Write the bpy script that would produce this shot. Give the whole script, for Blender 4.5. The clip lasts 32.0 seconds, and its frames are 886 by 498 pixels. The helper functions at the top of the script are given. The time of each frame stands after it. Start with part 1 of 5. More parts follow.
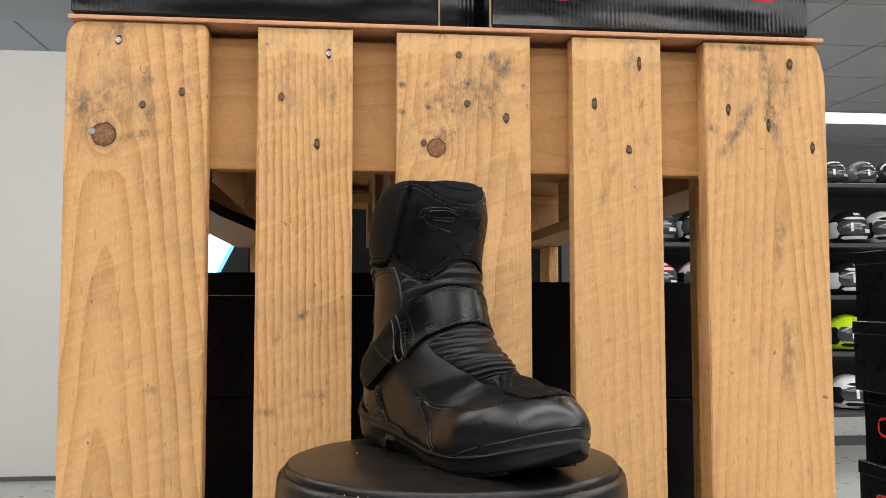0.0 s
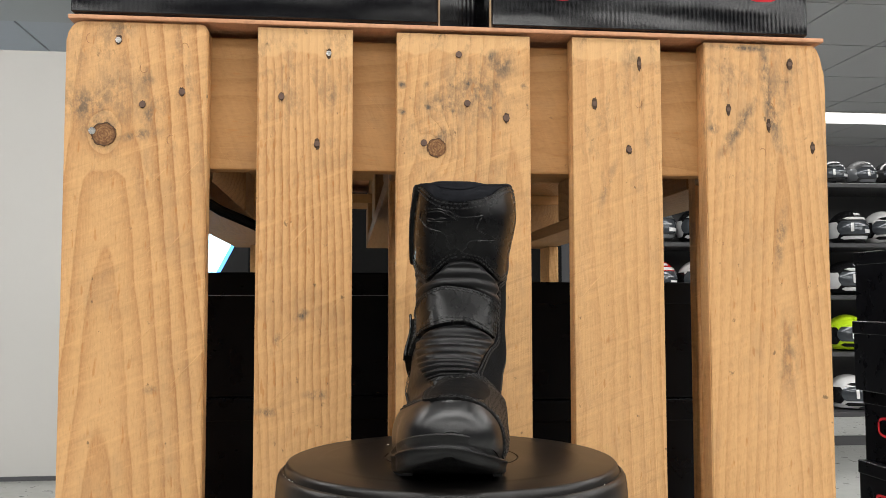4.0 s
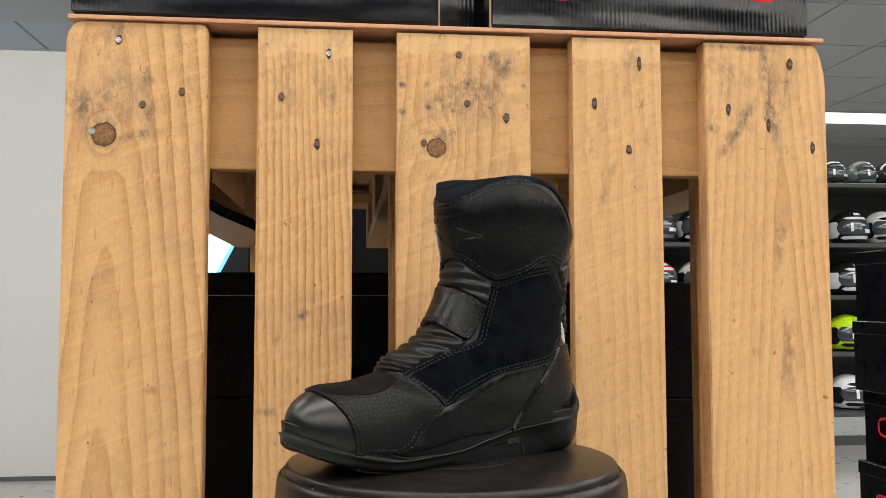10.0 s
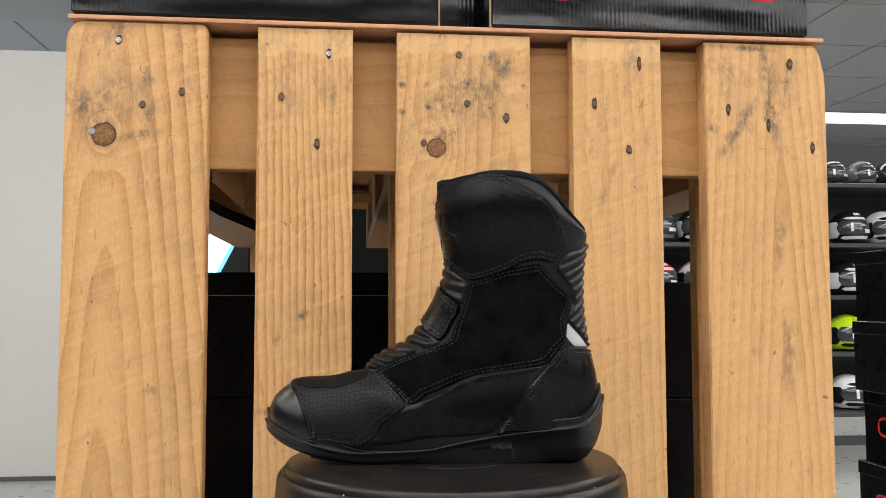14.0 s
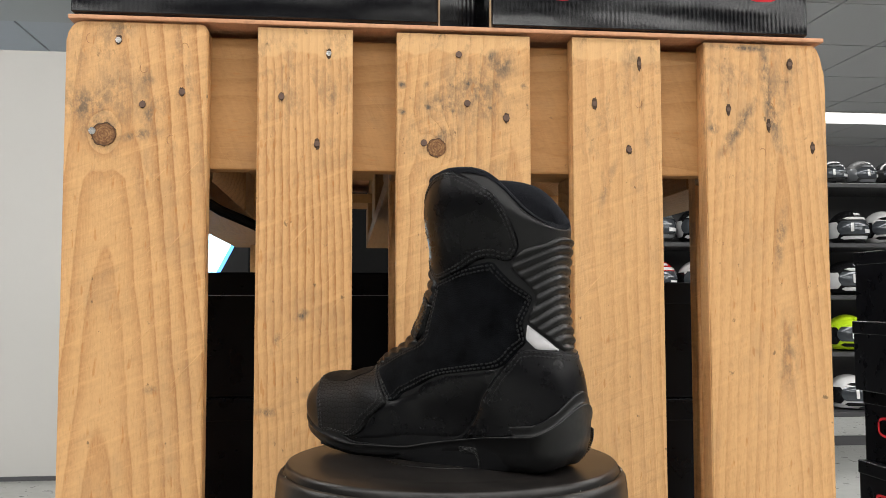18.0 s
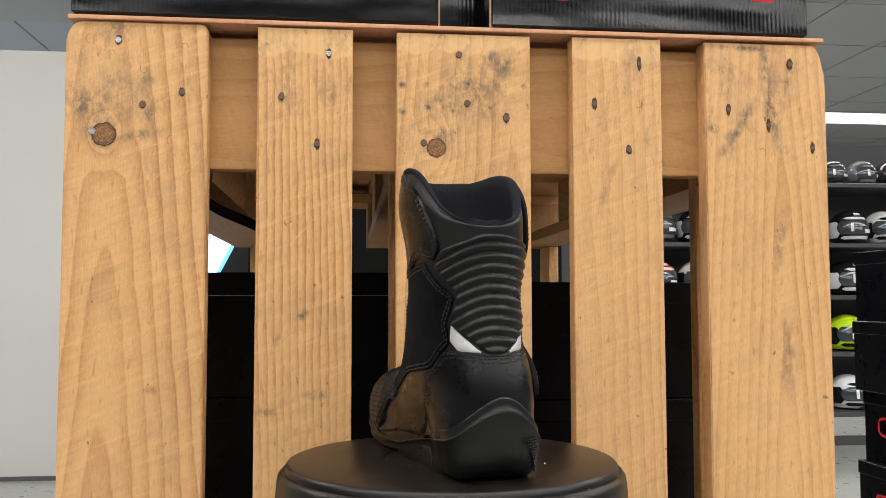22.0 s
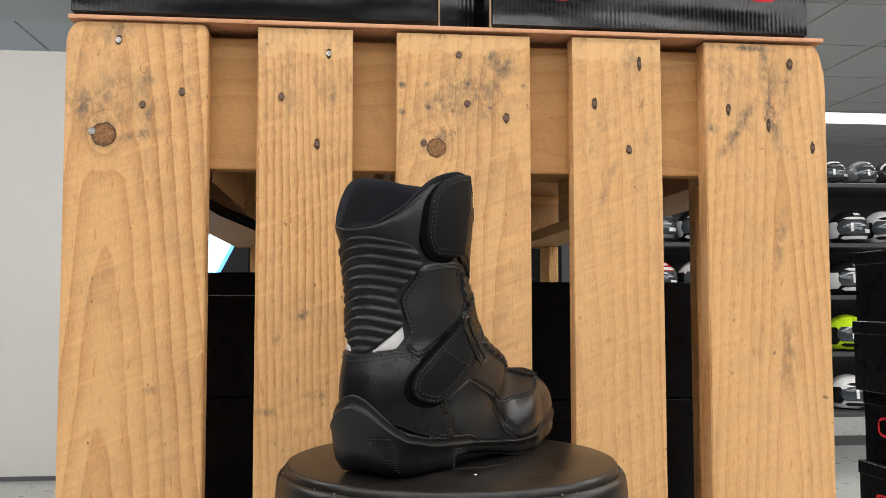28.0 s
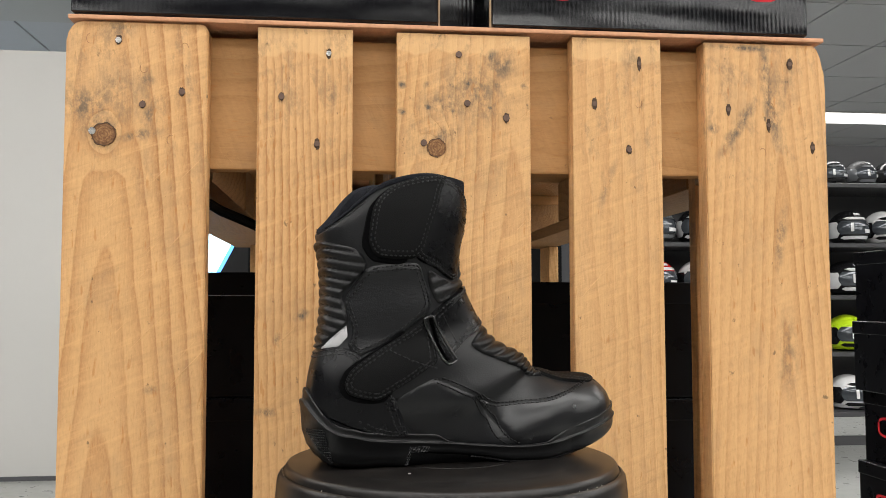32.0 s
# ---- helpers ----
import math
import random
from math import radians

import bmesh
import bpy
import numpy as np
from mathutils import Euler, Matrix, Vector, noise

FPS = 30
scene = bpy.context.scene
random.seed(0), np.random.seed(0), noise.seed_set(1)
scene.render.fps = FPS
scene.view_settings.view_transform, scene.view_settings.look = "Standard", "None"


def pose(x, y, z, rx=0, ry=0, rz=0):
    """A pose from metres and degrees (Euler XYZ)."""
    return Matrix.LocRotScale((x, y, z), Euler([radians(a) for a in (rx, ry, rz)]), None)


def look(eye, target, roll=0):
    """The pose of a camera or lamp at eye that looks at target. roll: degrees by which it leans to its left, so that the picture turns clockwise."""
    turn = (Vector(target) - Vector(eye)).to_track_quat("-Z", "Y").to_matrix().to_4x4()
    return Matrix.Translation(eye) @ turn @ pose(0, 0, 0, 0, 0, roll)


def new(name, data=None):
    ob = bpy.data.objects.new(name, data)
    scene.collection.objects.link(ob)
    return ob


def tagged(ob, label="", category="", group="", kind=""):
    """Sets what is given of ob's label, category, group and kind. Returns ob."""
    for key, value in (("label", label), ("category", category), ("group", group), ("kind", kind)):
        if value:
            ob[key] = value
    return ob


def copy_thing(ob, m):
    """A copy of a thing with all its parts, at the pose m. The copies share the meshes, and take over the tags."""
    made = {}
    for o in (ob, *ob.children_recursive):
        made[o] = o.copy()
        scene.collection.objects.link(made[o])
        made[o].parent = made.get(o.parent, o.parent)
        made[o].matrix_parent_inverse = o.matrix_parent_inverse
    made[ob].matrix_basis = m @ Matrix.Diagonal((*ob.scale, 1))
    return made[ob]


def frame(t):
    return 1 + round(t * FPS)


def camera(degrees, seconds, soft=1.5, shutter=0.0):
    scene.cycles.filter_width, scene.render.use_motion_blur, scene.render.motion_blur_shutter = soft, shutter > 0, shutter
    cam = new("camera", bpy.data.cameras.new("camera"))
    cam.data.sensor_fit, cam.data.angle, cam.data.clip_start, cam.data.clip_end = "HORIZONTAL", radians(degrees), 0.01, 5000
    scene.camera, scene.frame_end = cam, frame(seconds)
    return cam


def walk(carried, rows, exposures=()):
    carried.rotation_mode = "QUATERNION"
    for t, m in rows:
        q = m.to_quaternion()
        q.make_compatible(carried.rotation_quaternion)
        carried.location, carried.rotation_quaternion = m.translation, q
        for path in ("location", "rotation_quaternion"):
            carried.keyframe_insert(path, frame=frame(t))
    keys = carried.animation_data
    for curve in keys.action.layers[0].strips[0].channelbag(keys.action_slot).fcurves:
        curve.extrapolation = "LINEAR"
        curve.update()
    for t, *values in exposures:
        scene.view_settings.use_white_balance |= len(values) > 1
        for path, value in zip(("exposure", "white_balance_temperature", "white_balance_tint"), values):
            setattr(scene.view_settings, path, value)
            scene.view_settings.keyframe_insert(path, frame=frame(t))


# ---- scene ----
# camera: on a tripod in front of the display, it stands still
EYE = Vector((-0.121, -0.9015, 0.9148))
YAW, PITCH = radians(6.24), radians(3.543)
AIM = EYE + Vector((math.sin(YAW) * math.cos(PITCH), math.cos(YAW) * math.cos(PITCH), math.sin(PITCH)))
cam = camera(53.516, 32.0, 0.65)
walk(cam, [(0.0, look(EYE, AIM, -0.08)), (32.0, look(EYE, AIM, -0.08))], [(0.0, 0.0), (32.0, 0.0)])

CEILING = 3.5           # height of the suspended ceiling
AXIS = (-0.034, -0.1667)  # the turntable's axis
PLATTER = 0.785         # height of the platter's top
HEAD0, RATE = 296.16, -8.8152  # the boot's heading at the start, degrees, and degrees a second

BOOT_X, BOOT_Y = -0.0011, 0.0041  # where the boot stands on the platter, off its axis

# world: indoors, all light comes from the ceiling panels
world = bpy.data.worlds.new("world")
scene.world = world
world.use_nodes = True
world.node_tree.nodes["Background"].inputs[0].default_value = (0.5, 0.55, 0.6, 1)
world.node_tree.nodes["Background"].inputs[1].default_value = 0.02


def ceiling_lamp(x, y, length, width, power):
    data = bpy.data.lights.new("panel_light", "AREA")
    data.shape, data.size, data.size_y, data.energy = "RECTANGLE", length, width, power
    data.color = (1.0, 0.98, 0.955)
    ob = new("panel_light", data)
    ob.matrix_world = Matrix.Translation((x, y, CEILING - 0.03))
    return ob


LIGHT_ROWS = (-5.6, -3.2, -0.9, 1.6, 5.4, 10.53)
for row_y in LIGHT_ROWS:
    ceiling_lamp(1.75, row_y, 15.4, 0.5, 266)
# daylight from the shop window, cool beside the lamps
data = bpy.data.lights.new("window_daylight", "AREA")
data.shape, data.size, data.size_y, data.energy, data.color = "RECTANGLE", 4.0, 1.9, 130, (0.68, 0.84, 1.0)
new("window_daylight", data).matrix_world = look((-7.9, 7.0, 1.9), (0.0, 7.0, 2.3))

# ---------------------------------------------------------------- helpers


def part(name, bm, material, parent=None, label="", smooth=False, sharp=0.7):
    """Links a bmesh as one mesh object under a thing or a part."""
    me = bpy.data.meshes.new(name)
    bm.normal_update()
    if smooth:
        for e in bm.edges:
            if len(e.link_faces) == 2 and e.calc_face_angle(0.0) > sharp:
                e.smooth = False
    bm.to_mesh(me)
    bm.free()
    if smooth:
        me.polygons.foreach_set("use_smooth", [True] * len(me.polygons))
    if material:
        me.materials.append(material)
    ob = new(name, me)
    if parent:
        ob.parent = parent
    if label:
        ob["label"] = label
    return ob


def thing(name, at, label, category, group="", turn=0.0):
    ob = new(name)
    ob.empty_display_size = 0.05
    ob.matrix_world = pose(*at, 0, 0, turn)
    return tagged(ob, label, category, group)


def box(bm, lo, hi, bevel=0.0, segments=1):
    """A box between two corners, its edges bevelled."""
    made = bmesh.ops.create_cube(bm, size=1.0)["verts"]
    lo, hi = Vector(lo), Vector(hi)
    for v in made:
        v.co = Vector([lo[i] + (v.co[i] + 0.5) * (hi[i] - lo[i]) for i in range(3)])
    if bevel:
        edges = list({e for v in made for e in v.link_edges})
        bmesh.ops.bevel(bm, geom=edges, offset=bevel, segments=segments, affect="EDGES", profile=0.6)
    return bm


def box_part(name, lo, hi, material, parent=None, bevel=0.0, label="", segments=1):
    return part(name, box(bmesh.new(), lo, hi, bevel, segments), material, parent, label)


def structure(name, lo, hi, material, label):
    return tagged(box_part(name, lo, hi, material), label, name.split("_")[0], kind="structure")


def lathe(bm, profile, steps=64, caps=True):
    """Turns (radius, height) pairs round the z axis."""
    rings = []
    for r, z in profile:
        rings.append([bm.verts.new((r * math.cos(2 * math.pi * i / steps), r * math.sin(2 * math.pi * i / steps), z)) for i in range(steps)])
    for a, b in zip(rings, rings[1:]):
        for i in range(steps):
            j = (i + 1) % steps
            bm.faces.new((a[i], a[j], b[j], b[i]))
    if caps:
        bm.faces.new(list(reversed(rings[0])))
        bm.faces.new(rings[-1])
    return bm


def tube(bm, points, radius, sides=6, closed=False, flat=1.0):
    """A round bar along points."""
    pts = [Vector(p) for p in points]
    n = len(pts)
    rings = []
    for i, p in enumerate(pts):
        a = pts[(i - 1) % n] if closed or i else p
        b = pts[(i + 1) % n] if closed or i < n - 1 else p
        d = (b - a).normalized()
        up = Vector((0, 0, 1)) if abs(d.z) < 0.9 else Vector((1, 0, 0))
        s = d.cross(up).normalized()
        u = s.cross(d)
        rings.append([bm.verts.new(p + radius * (math.cos(2 * math.pi * k / sides) * s + flat * math.sin(2 * math.pi * k / sides) * u)) for k in range(sides)])
    for i in range(n if closed else n - 1):
        a, b = rings[i], rings[(i + 1) % n]
        for k in range(sides):
            m = (k + 1) % sides
            bm.faces.new((a[k], a[m], b[m], b[k]))
    if not closed:
        bm.faces.new(list(reversed(rings[0])))
        bm.faces.new(rings[-1])
    return bm


# ---------------------------------------------------------------- materials


class Nodes:
    """A short way to write a material's nodes."""

    def __init__(self, name, rough=0.5, metal=0.0, spec=0.5):
        self.mat = bpy.data.materials.new(name)
        self.mat.use_nodes = True
        self.tree = self.mat.node_tree
        self.bsdf = self.tree.nodes["Principled BSDF"]
        self.bsdf.inputs["Roughness"].default_value = rough
        self.bsdf.inputs["Metallic"].default_value = metal
        self.bsdf.inputs["Specular IOR Level"].default_value = spec

    def node(self, kind, **inputs):
        n = self.tree.nodes.new(kind)
        for key, value in inputs.items():
            self.put(n.inputs[key.replace("_", " ")], value)
        return n

    def put(self, socket, value):
        if isinstance(value, bpy.types.NodeSocket):
            self.tree.links.new(value, socket)
        else:
            socket.default_value = value

    def set(self, key, value):
        self.put(self.bsdf.inputs[key], value)

    def coords(self, scale=(1, 1, 1), shift=True, spin=(0, 0, 0)):
        """Object coordinates in metres, moved by a random amount for each object."""
        out = self.node("ShaderNodeTexCoord").outputs["Object"]
        if shift:
            rnd = self.node("ShaderNodeObjectInfo").outputs["Random"]
            mul = self.node("ShaderNodeVectorMath")
            mul.operation = "MULTIPLY_ADD"
            comb = self.node("ShaderNodeCombineXYZ", X=rnd, Y=rnd, Z=rnd)
            self.put(mul.inputs[0], comb.outputs[0])
            mul.inputs[1].default_value = (7.3, 11.1, 5.7)
            self.put(mul.inputs[2], out)
            out = mul.outputs[0]
        m = self.node("ShaderNodeMapping", Vector=out)
        m.inputs["Scale"].default_value = scale
        m.inputs["Rotation"].default_value = spin
        return m.outputs[0]

    def noise(self, vec, scale, detail=4.0, rough=0.55, distort=0.0):
        n = self.node("ShaderNodeTexNoise", Vector=vec, Scale=scale, Detail=detail, Roughness=rough, Distortion=distort)
        return n.outputs[0]

    def ramp(self, fac, stops):
        n = self.node("ShaderNodeValToRGB", Fac=fac)
        els = n.color_ramp.elements
        while len(els) < len(stops):
            els.new(0.5)
        for e, (p, c) in zip(els, stops):
            e.position = p
            e.color = (c, c, c, 1) if isinstance(c, (int, float)) else (*c, 1)
        return n.outputs[0]

    def mix(self, fac, a, b, kind="MIX"):
        n = self.node("ShaderNodeMix")
        n.data_type, n.blend_type = "RGBA", kind
        self.put(n.inputs[0], fac)
        for sock, v in ((n.inputs[6], a), (n.inputs[7], b)):
            self.put(sock, (*v, 1) if isinstance(v, tuple) and len(v) == 3 else v)
        return n.outputs[2]

    def maths(self, op, a, b=0.0):
        n = self.node("ShaderNodeMath")
        n.operation = op
        self.put(n.inputs[0], a)
        self.put(n.inputs[1], b)
        return n.outputs[0]

    def bump(self, height, strength, distance=0.001, normal=None):
        n = self.node("ShaderNodeBump", Height=height, Strength=strength, Distance=distance)
        if normal is not None:
            self.put(n.inputs["Normal"], normal)
        self.put(self.bsdf.inputs["Normal"], n.outputs[0])
        return n.outputs[0]


def plain(name, colour, rough=0.5, metal=0.0, spec=0.5, vary=0.06, scale=6.0, grain=0.0):
    m = Nodes(name, rough, metal, spec)
    v = m.coords()
    n = m.noise(v, scale, 5.0)
    dark = tuple(c * (1 - vary) for c in colour)
    light = tuple(min(1.0, c * (1 + vary)) for c in colour)
    m.set("Base Color", m.mix(n, dark, light))
    n2 = m.noise(v, scale * 14, 3.0)
    m.set("Roughness", m.ramp(n2, [(0.3, max(0.02, rough - 0.06)), (0.7, min(1, rough + 0.06))]))
    if grain:
        m.bump(m.noise(v, scale * 60, 4.0), grain, 0.0006)
    return m.mat


def wood(name, tone, dark, along=2, pitch=0.0075, rough=0.6, old=1.0, stains=(), knots=(), grain=None, contrast=0.95, pale_end=0.0, fine=1.0):
    """Rough-sawn pine: growth rings cut by the saw, fibres, specks, scratches and grey marks."""
    m = Nodes(name, rough, 0.0, 0.3)
    obj = m.node("ShaderNodeTexCoord").outputs["Object"]
    rnd = m.node("ShaderNodeObjectInfo").outputs["Random"]
    turns = {2: (0, 0, 0), 0: (0, math.pi / 2, 0), 1: (math.pi / 2, 0, 0)}[along]
    m1 = m.node("ShaderNodeMapping", Vector=obj)
    m1.inputs["Rotation"].default_value = turns
    seed = m.node("ShaderNodeCombineXYZ", X=m.maths("MULTIPLY", rnd, 13.0), Y=m.maths("MULTIPLY", rnd, 29.0), Z=m.maths("MULTIPLY", rnd, 47.0)).outputs[0]
    add = m.node("ShaderNodeVectorMath")
    m.put(add.inputs[0], m1.outputs[0])
    m.put(add.inputs[1], seed)
    here, moved = m1.outputs[0], add.outputs[0]

    def scaled(vec, x, y, z):
        n = m.node("ShaderNodeMapping", Vector=vec)
        n.inputs["Scale"].default_value = (x, y, z)
        return n.outputs[0]

    sep = m.node("ShaderNodeSeparateXYZ", Vector=here).outputs
    off = m.maths("MULTIPLY", m.maths("SUBTRACT", rnd, 0.5), 0.09)
    wob = m.maths("MULTIPLY", m.maths("SUBTRACT", m.noise(scaled(moved, 9.0, 9.0, 2.2), 1.0, 3.0, 0.5), 0.5), 0.055)
    wob2 = m.maths("MULTIPLY", m.maths("SUBTRACT", m.noise(scaled(moved, 40.0, 40.0, 12.0), 1.0, 3.0, 0.6), 0.5), 0.006)
    lean = m.maths("ADD", 0.03, m.maths("MULTIPLY", rnd, 0.05))
    depth = 0.03
    if grain:
        # where the pith lies behind the board, how far it leans, and how wavy the rings are
        shift, depth, lean, wavy = grain
        off = -shift
        wob = m.maths("MULTIPLY", wob, wavy)
    x = m.maths("ADD", sep[0], off)
    y = m.maths("ADD", sep[1], depth)
    r = m.maths("SQRT", m.maths("ADD", m.maths("MULTIPLY", x, x), m.maths("MULTIPLY", y, y)))
    slope = m.maths("MULTIPLY", lean, sep[2])
    r = m.maths("ADD", m.maths("ADD", r, slope), m.maths("ADD", wob, wob2))
    for kx, kz in knots:
        # the rings bend round a knot
        n = m.node("ShaderNodeMapping", Vector=m.node("ShaderNodeNewGeometry").outputs["Position"])
        n.vector_type = "TEXTURE"
        n.inputs["Location"].default_value = (kx, 0.0, kz)
        n.inputs["Scale"].default_value = (0.034, 1.0, 0.055)
        d = m.node("ShaderNodeVectorMath")
        d.operation = "LENGTH"
        m.put(d.inputs[0], n.outputs[0])
        swell = m.ramp(d.outputs["Value"], [(0.0, 1.0), (0.3, 0.62), (0.6, 0.2), (1.0, 0.0)])
        r = m.maths("ADD", r, m.maths("MULTIPLY", swell, 0.035))
    ring = m.maths("FRACT", m.maths("DIVIDE", m.maths("ADD", r, 1.0), pitch))
    late = m.ramp(ring, [(0.0, 0.0), (0.40, 0.12), (0.78, 0.72), (0.92, 1.0), (0.97, 0.25), (1.0, 0.0)])
    fade = m.ramp(m.noise(scaled(moved, 12.0, 12.0, 3.0), 1.0, 2.0), [(0.30, 0.35), (0.60, 1.0)])
    late = m.maths("MULTIPLY", late, fade)
    fibre = m.noise(scaled(moved, 420.0, 420.0, 9.0), 1.0, 4.0, 0.65)
    pores = m.ramp(m.noise(scaled(moved, 300.0, 300.0, 45.0), 1.0, 3.0, 0.6), [(0.64, 0.0), (0.74, 1.0)])
    blotch = m.noise(scaled(moved, 9.0, 9.0, 4.0), 1.0, 4.0, 0.6)
    smudge = m.ramp(m.noise(scaled(moved, 26.0, 26.0, 14.0), 1.0, 5.0, 0.62), [(0.54, 0.0), (0.70, 1.0)])
    speck = m.ramp(m.noise(scaled(moved, 130.0, 130.0, 85.0), 1.0, 3.0, 0.55), [(0.69, 0.0), (0.75, 1.0)])

    def slanted(angle):
        n = m.node("ShaderNodeMapping", Vector=moved)
        n.inputs["Rotation"].default_value = (0, angle, 0)
        return n.outputs[0]

    scratch = m.ramp(m.noise(scaled(slanted(-0.75), 700.0, 60.0, 16.0), 1.0, 2.0, 0.5), [(0.68, 0.0), (0.80, 1.0)])
    col = m.mix(m.maths("MULTIPLY", late, contrast), tone, dark)
    col = m.mix(m.ramp(blotch, [(0.35, 0.0), (0.7, 0.45)]), col, (tone[0] * 1.12, tone[1] * 1.17, tone[2] * 1.3))
    col = m.mix(m.maths("MULTIPLY", m.ramp(fibre, [(0.42, 0.0), (0.72, 1.0)]), 0.09 * fine), col, tuple(c * 0.7 for c in dark))
    nap = m.noise(scaled(moved, 480.0, 480.0, 130.0), 1.0, 3.0, 0.7)
    col = m.mix(m.ramp(nap, [(0.46, 0.0), (0.70, 0.34)]), col, tuple(min(1.0, c * 1.22) for c in tone))
    col = m.mix(m.ramp(nap, [(0.28, 0.22), (0.44, 0.0)]), col, tuple(c * 0.72 for c in dark))
    col = m.mix(m.maths("MULTIPLY", pores, 0.16), col, (dark[0] * 0.55, dark[1] * 0.45, dark[2] * 0.4))
    col = m.mix(m.maths("MULTIPLY", scratch, 0.55), col, tuple(min(1.0, c * 1.3) for c in tone))
    resin = m.ramp(m.noise(scaled(moved, 210.0, 210.0, 42.0), 1.0, 2.0, 0.5), [(0.66, 0.0), (0.72, 1.0)])
    col = m.mix(m.maths("MULTIPLY", resin, 0.55 * old), col, (0.43, 0.165, 0.035))
    # the saw's marks run aslant across the grain
    saw = m.noise(scaled(slanted(0.36), 19.0, 40.0, 190.0), 1.0, 3.0, 0.55)
    col = m.mix(m.ramp(saw, [(0.30, 0.34 * fine), (0.46, 0.0)]), col, tuple(c * 0.62 for c in tone))
    col = m.mix(m.ramp(saw, [(0.55, 0.0), (0.70, 0.40 * fine)]), col, tuple(min(1.0, c * 1.25) for c in tone))
    if pale_end:
        # the dry end of the board, with a scalloped tide line
        tide = m.maths("ADD", sep[2], m.maths("MULTIPLY", m.noise(scaled(moved, 34.0, 34.0, 1.0), 1.0, 2.0), 0.030))
        dry = m.ramp(m.maths("MULTIPLY", m.maths("SUBTRACT", tide, pale_end), 40.0), [(0.0, 0.0), (0.10, 1.0)])
        col = m.mix(m.maths("MULTIPLY", dry, 0.6), col, tuple(min(1.0, c * k) for c, k in zip(tone, (1.16, 1.24, 1.35))))
    col = m.mix(m.maths("MULTIPLY", smudge, 0.20 * old), col, (0.17, 0.13, 0.09))
    worn = m.maths("MULTIPLY", m.ramp(sep[2], [(0.36, 0.0), (0.50, 1.0)]), m.ramp(m.noise(scaled(moved, 60.0, 60.0, 30.0), 1.0, 8.0, 0.78), [(0.52, 0.0), (0.64, 1.0)]))
    col = m.mix(m.maths("MULTIPLY", worn, 0.42 * old), col, (0.17, 0.115, 0.068))
    col = m.mix(m.maths("MULTIPLY", speck, 0.7 * old), col, (0.10, 0.065, 0.035))
    if stains:
        # grey weather stains and dirt at their places on the boards
        place = m.node("ShaderNodeNewGeometry").outputs["Position"]
        ragged = m.noise(scaled(place, 95.0, 95.0, 60.0), 1.0, 8.0, 0.78)
        total = None
        for cx, cz, rx, rz, turned, much in stains:
            n = m.node("ShaderNodeMapping", Vector=place)
            n.vector_type = "TEXTURE"
            n.inputs["Location"].default_value = (cx, 0.0, cz)
            n.inputs["Rotation"].default_value = (0, radians(turned), 0)
            n.inputs["Scale"].default_value = (rx, 1.0, rz)
            far = m.node("ShaderNodeVectorMath", )
            far.operation = "LENGTH"
            m.put(far.inputs[0], n.outputs[0])
            near = m.maths("MULTIPLY", m.ramp(far.outputs["Value"], [(0.25, 1.0), (1.0, 0.0)]), min(1.0, 1.5 * much))
            total = near if total is None else m.maths("MAXIMUM", total, near)
        mark = m.maths("MULTIPLY", total, m.ramp(ragged, [(0.42, 0.0), (0.58, 1.0)]))
        col = m.mix(mark, col, (0.105, 0.083, 0.062))
    m.set("Base Color", col)
    h = m.maths("ADD", m.maths("MULTIPLY", fibre, 0.7), m.maths("ADD", m.maths("MULTIPLY", late, 0.5), m.maths("MULTIPLY", scratch, 0.5)))
    m.bump(m.maths("ADD", h, m.maths("MULTIPLY", saw, 0.8)), 0.85 * fine, 0.0012)
    return m.mat


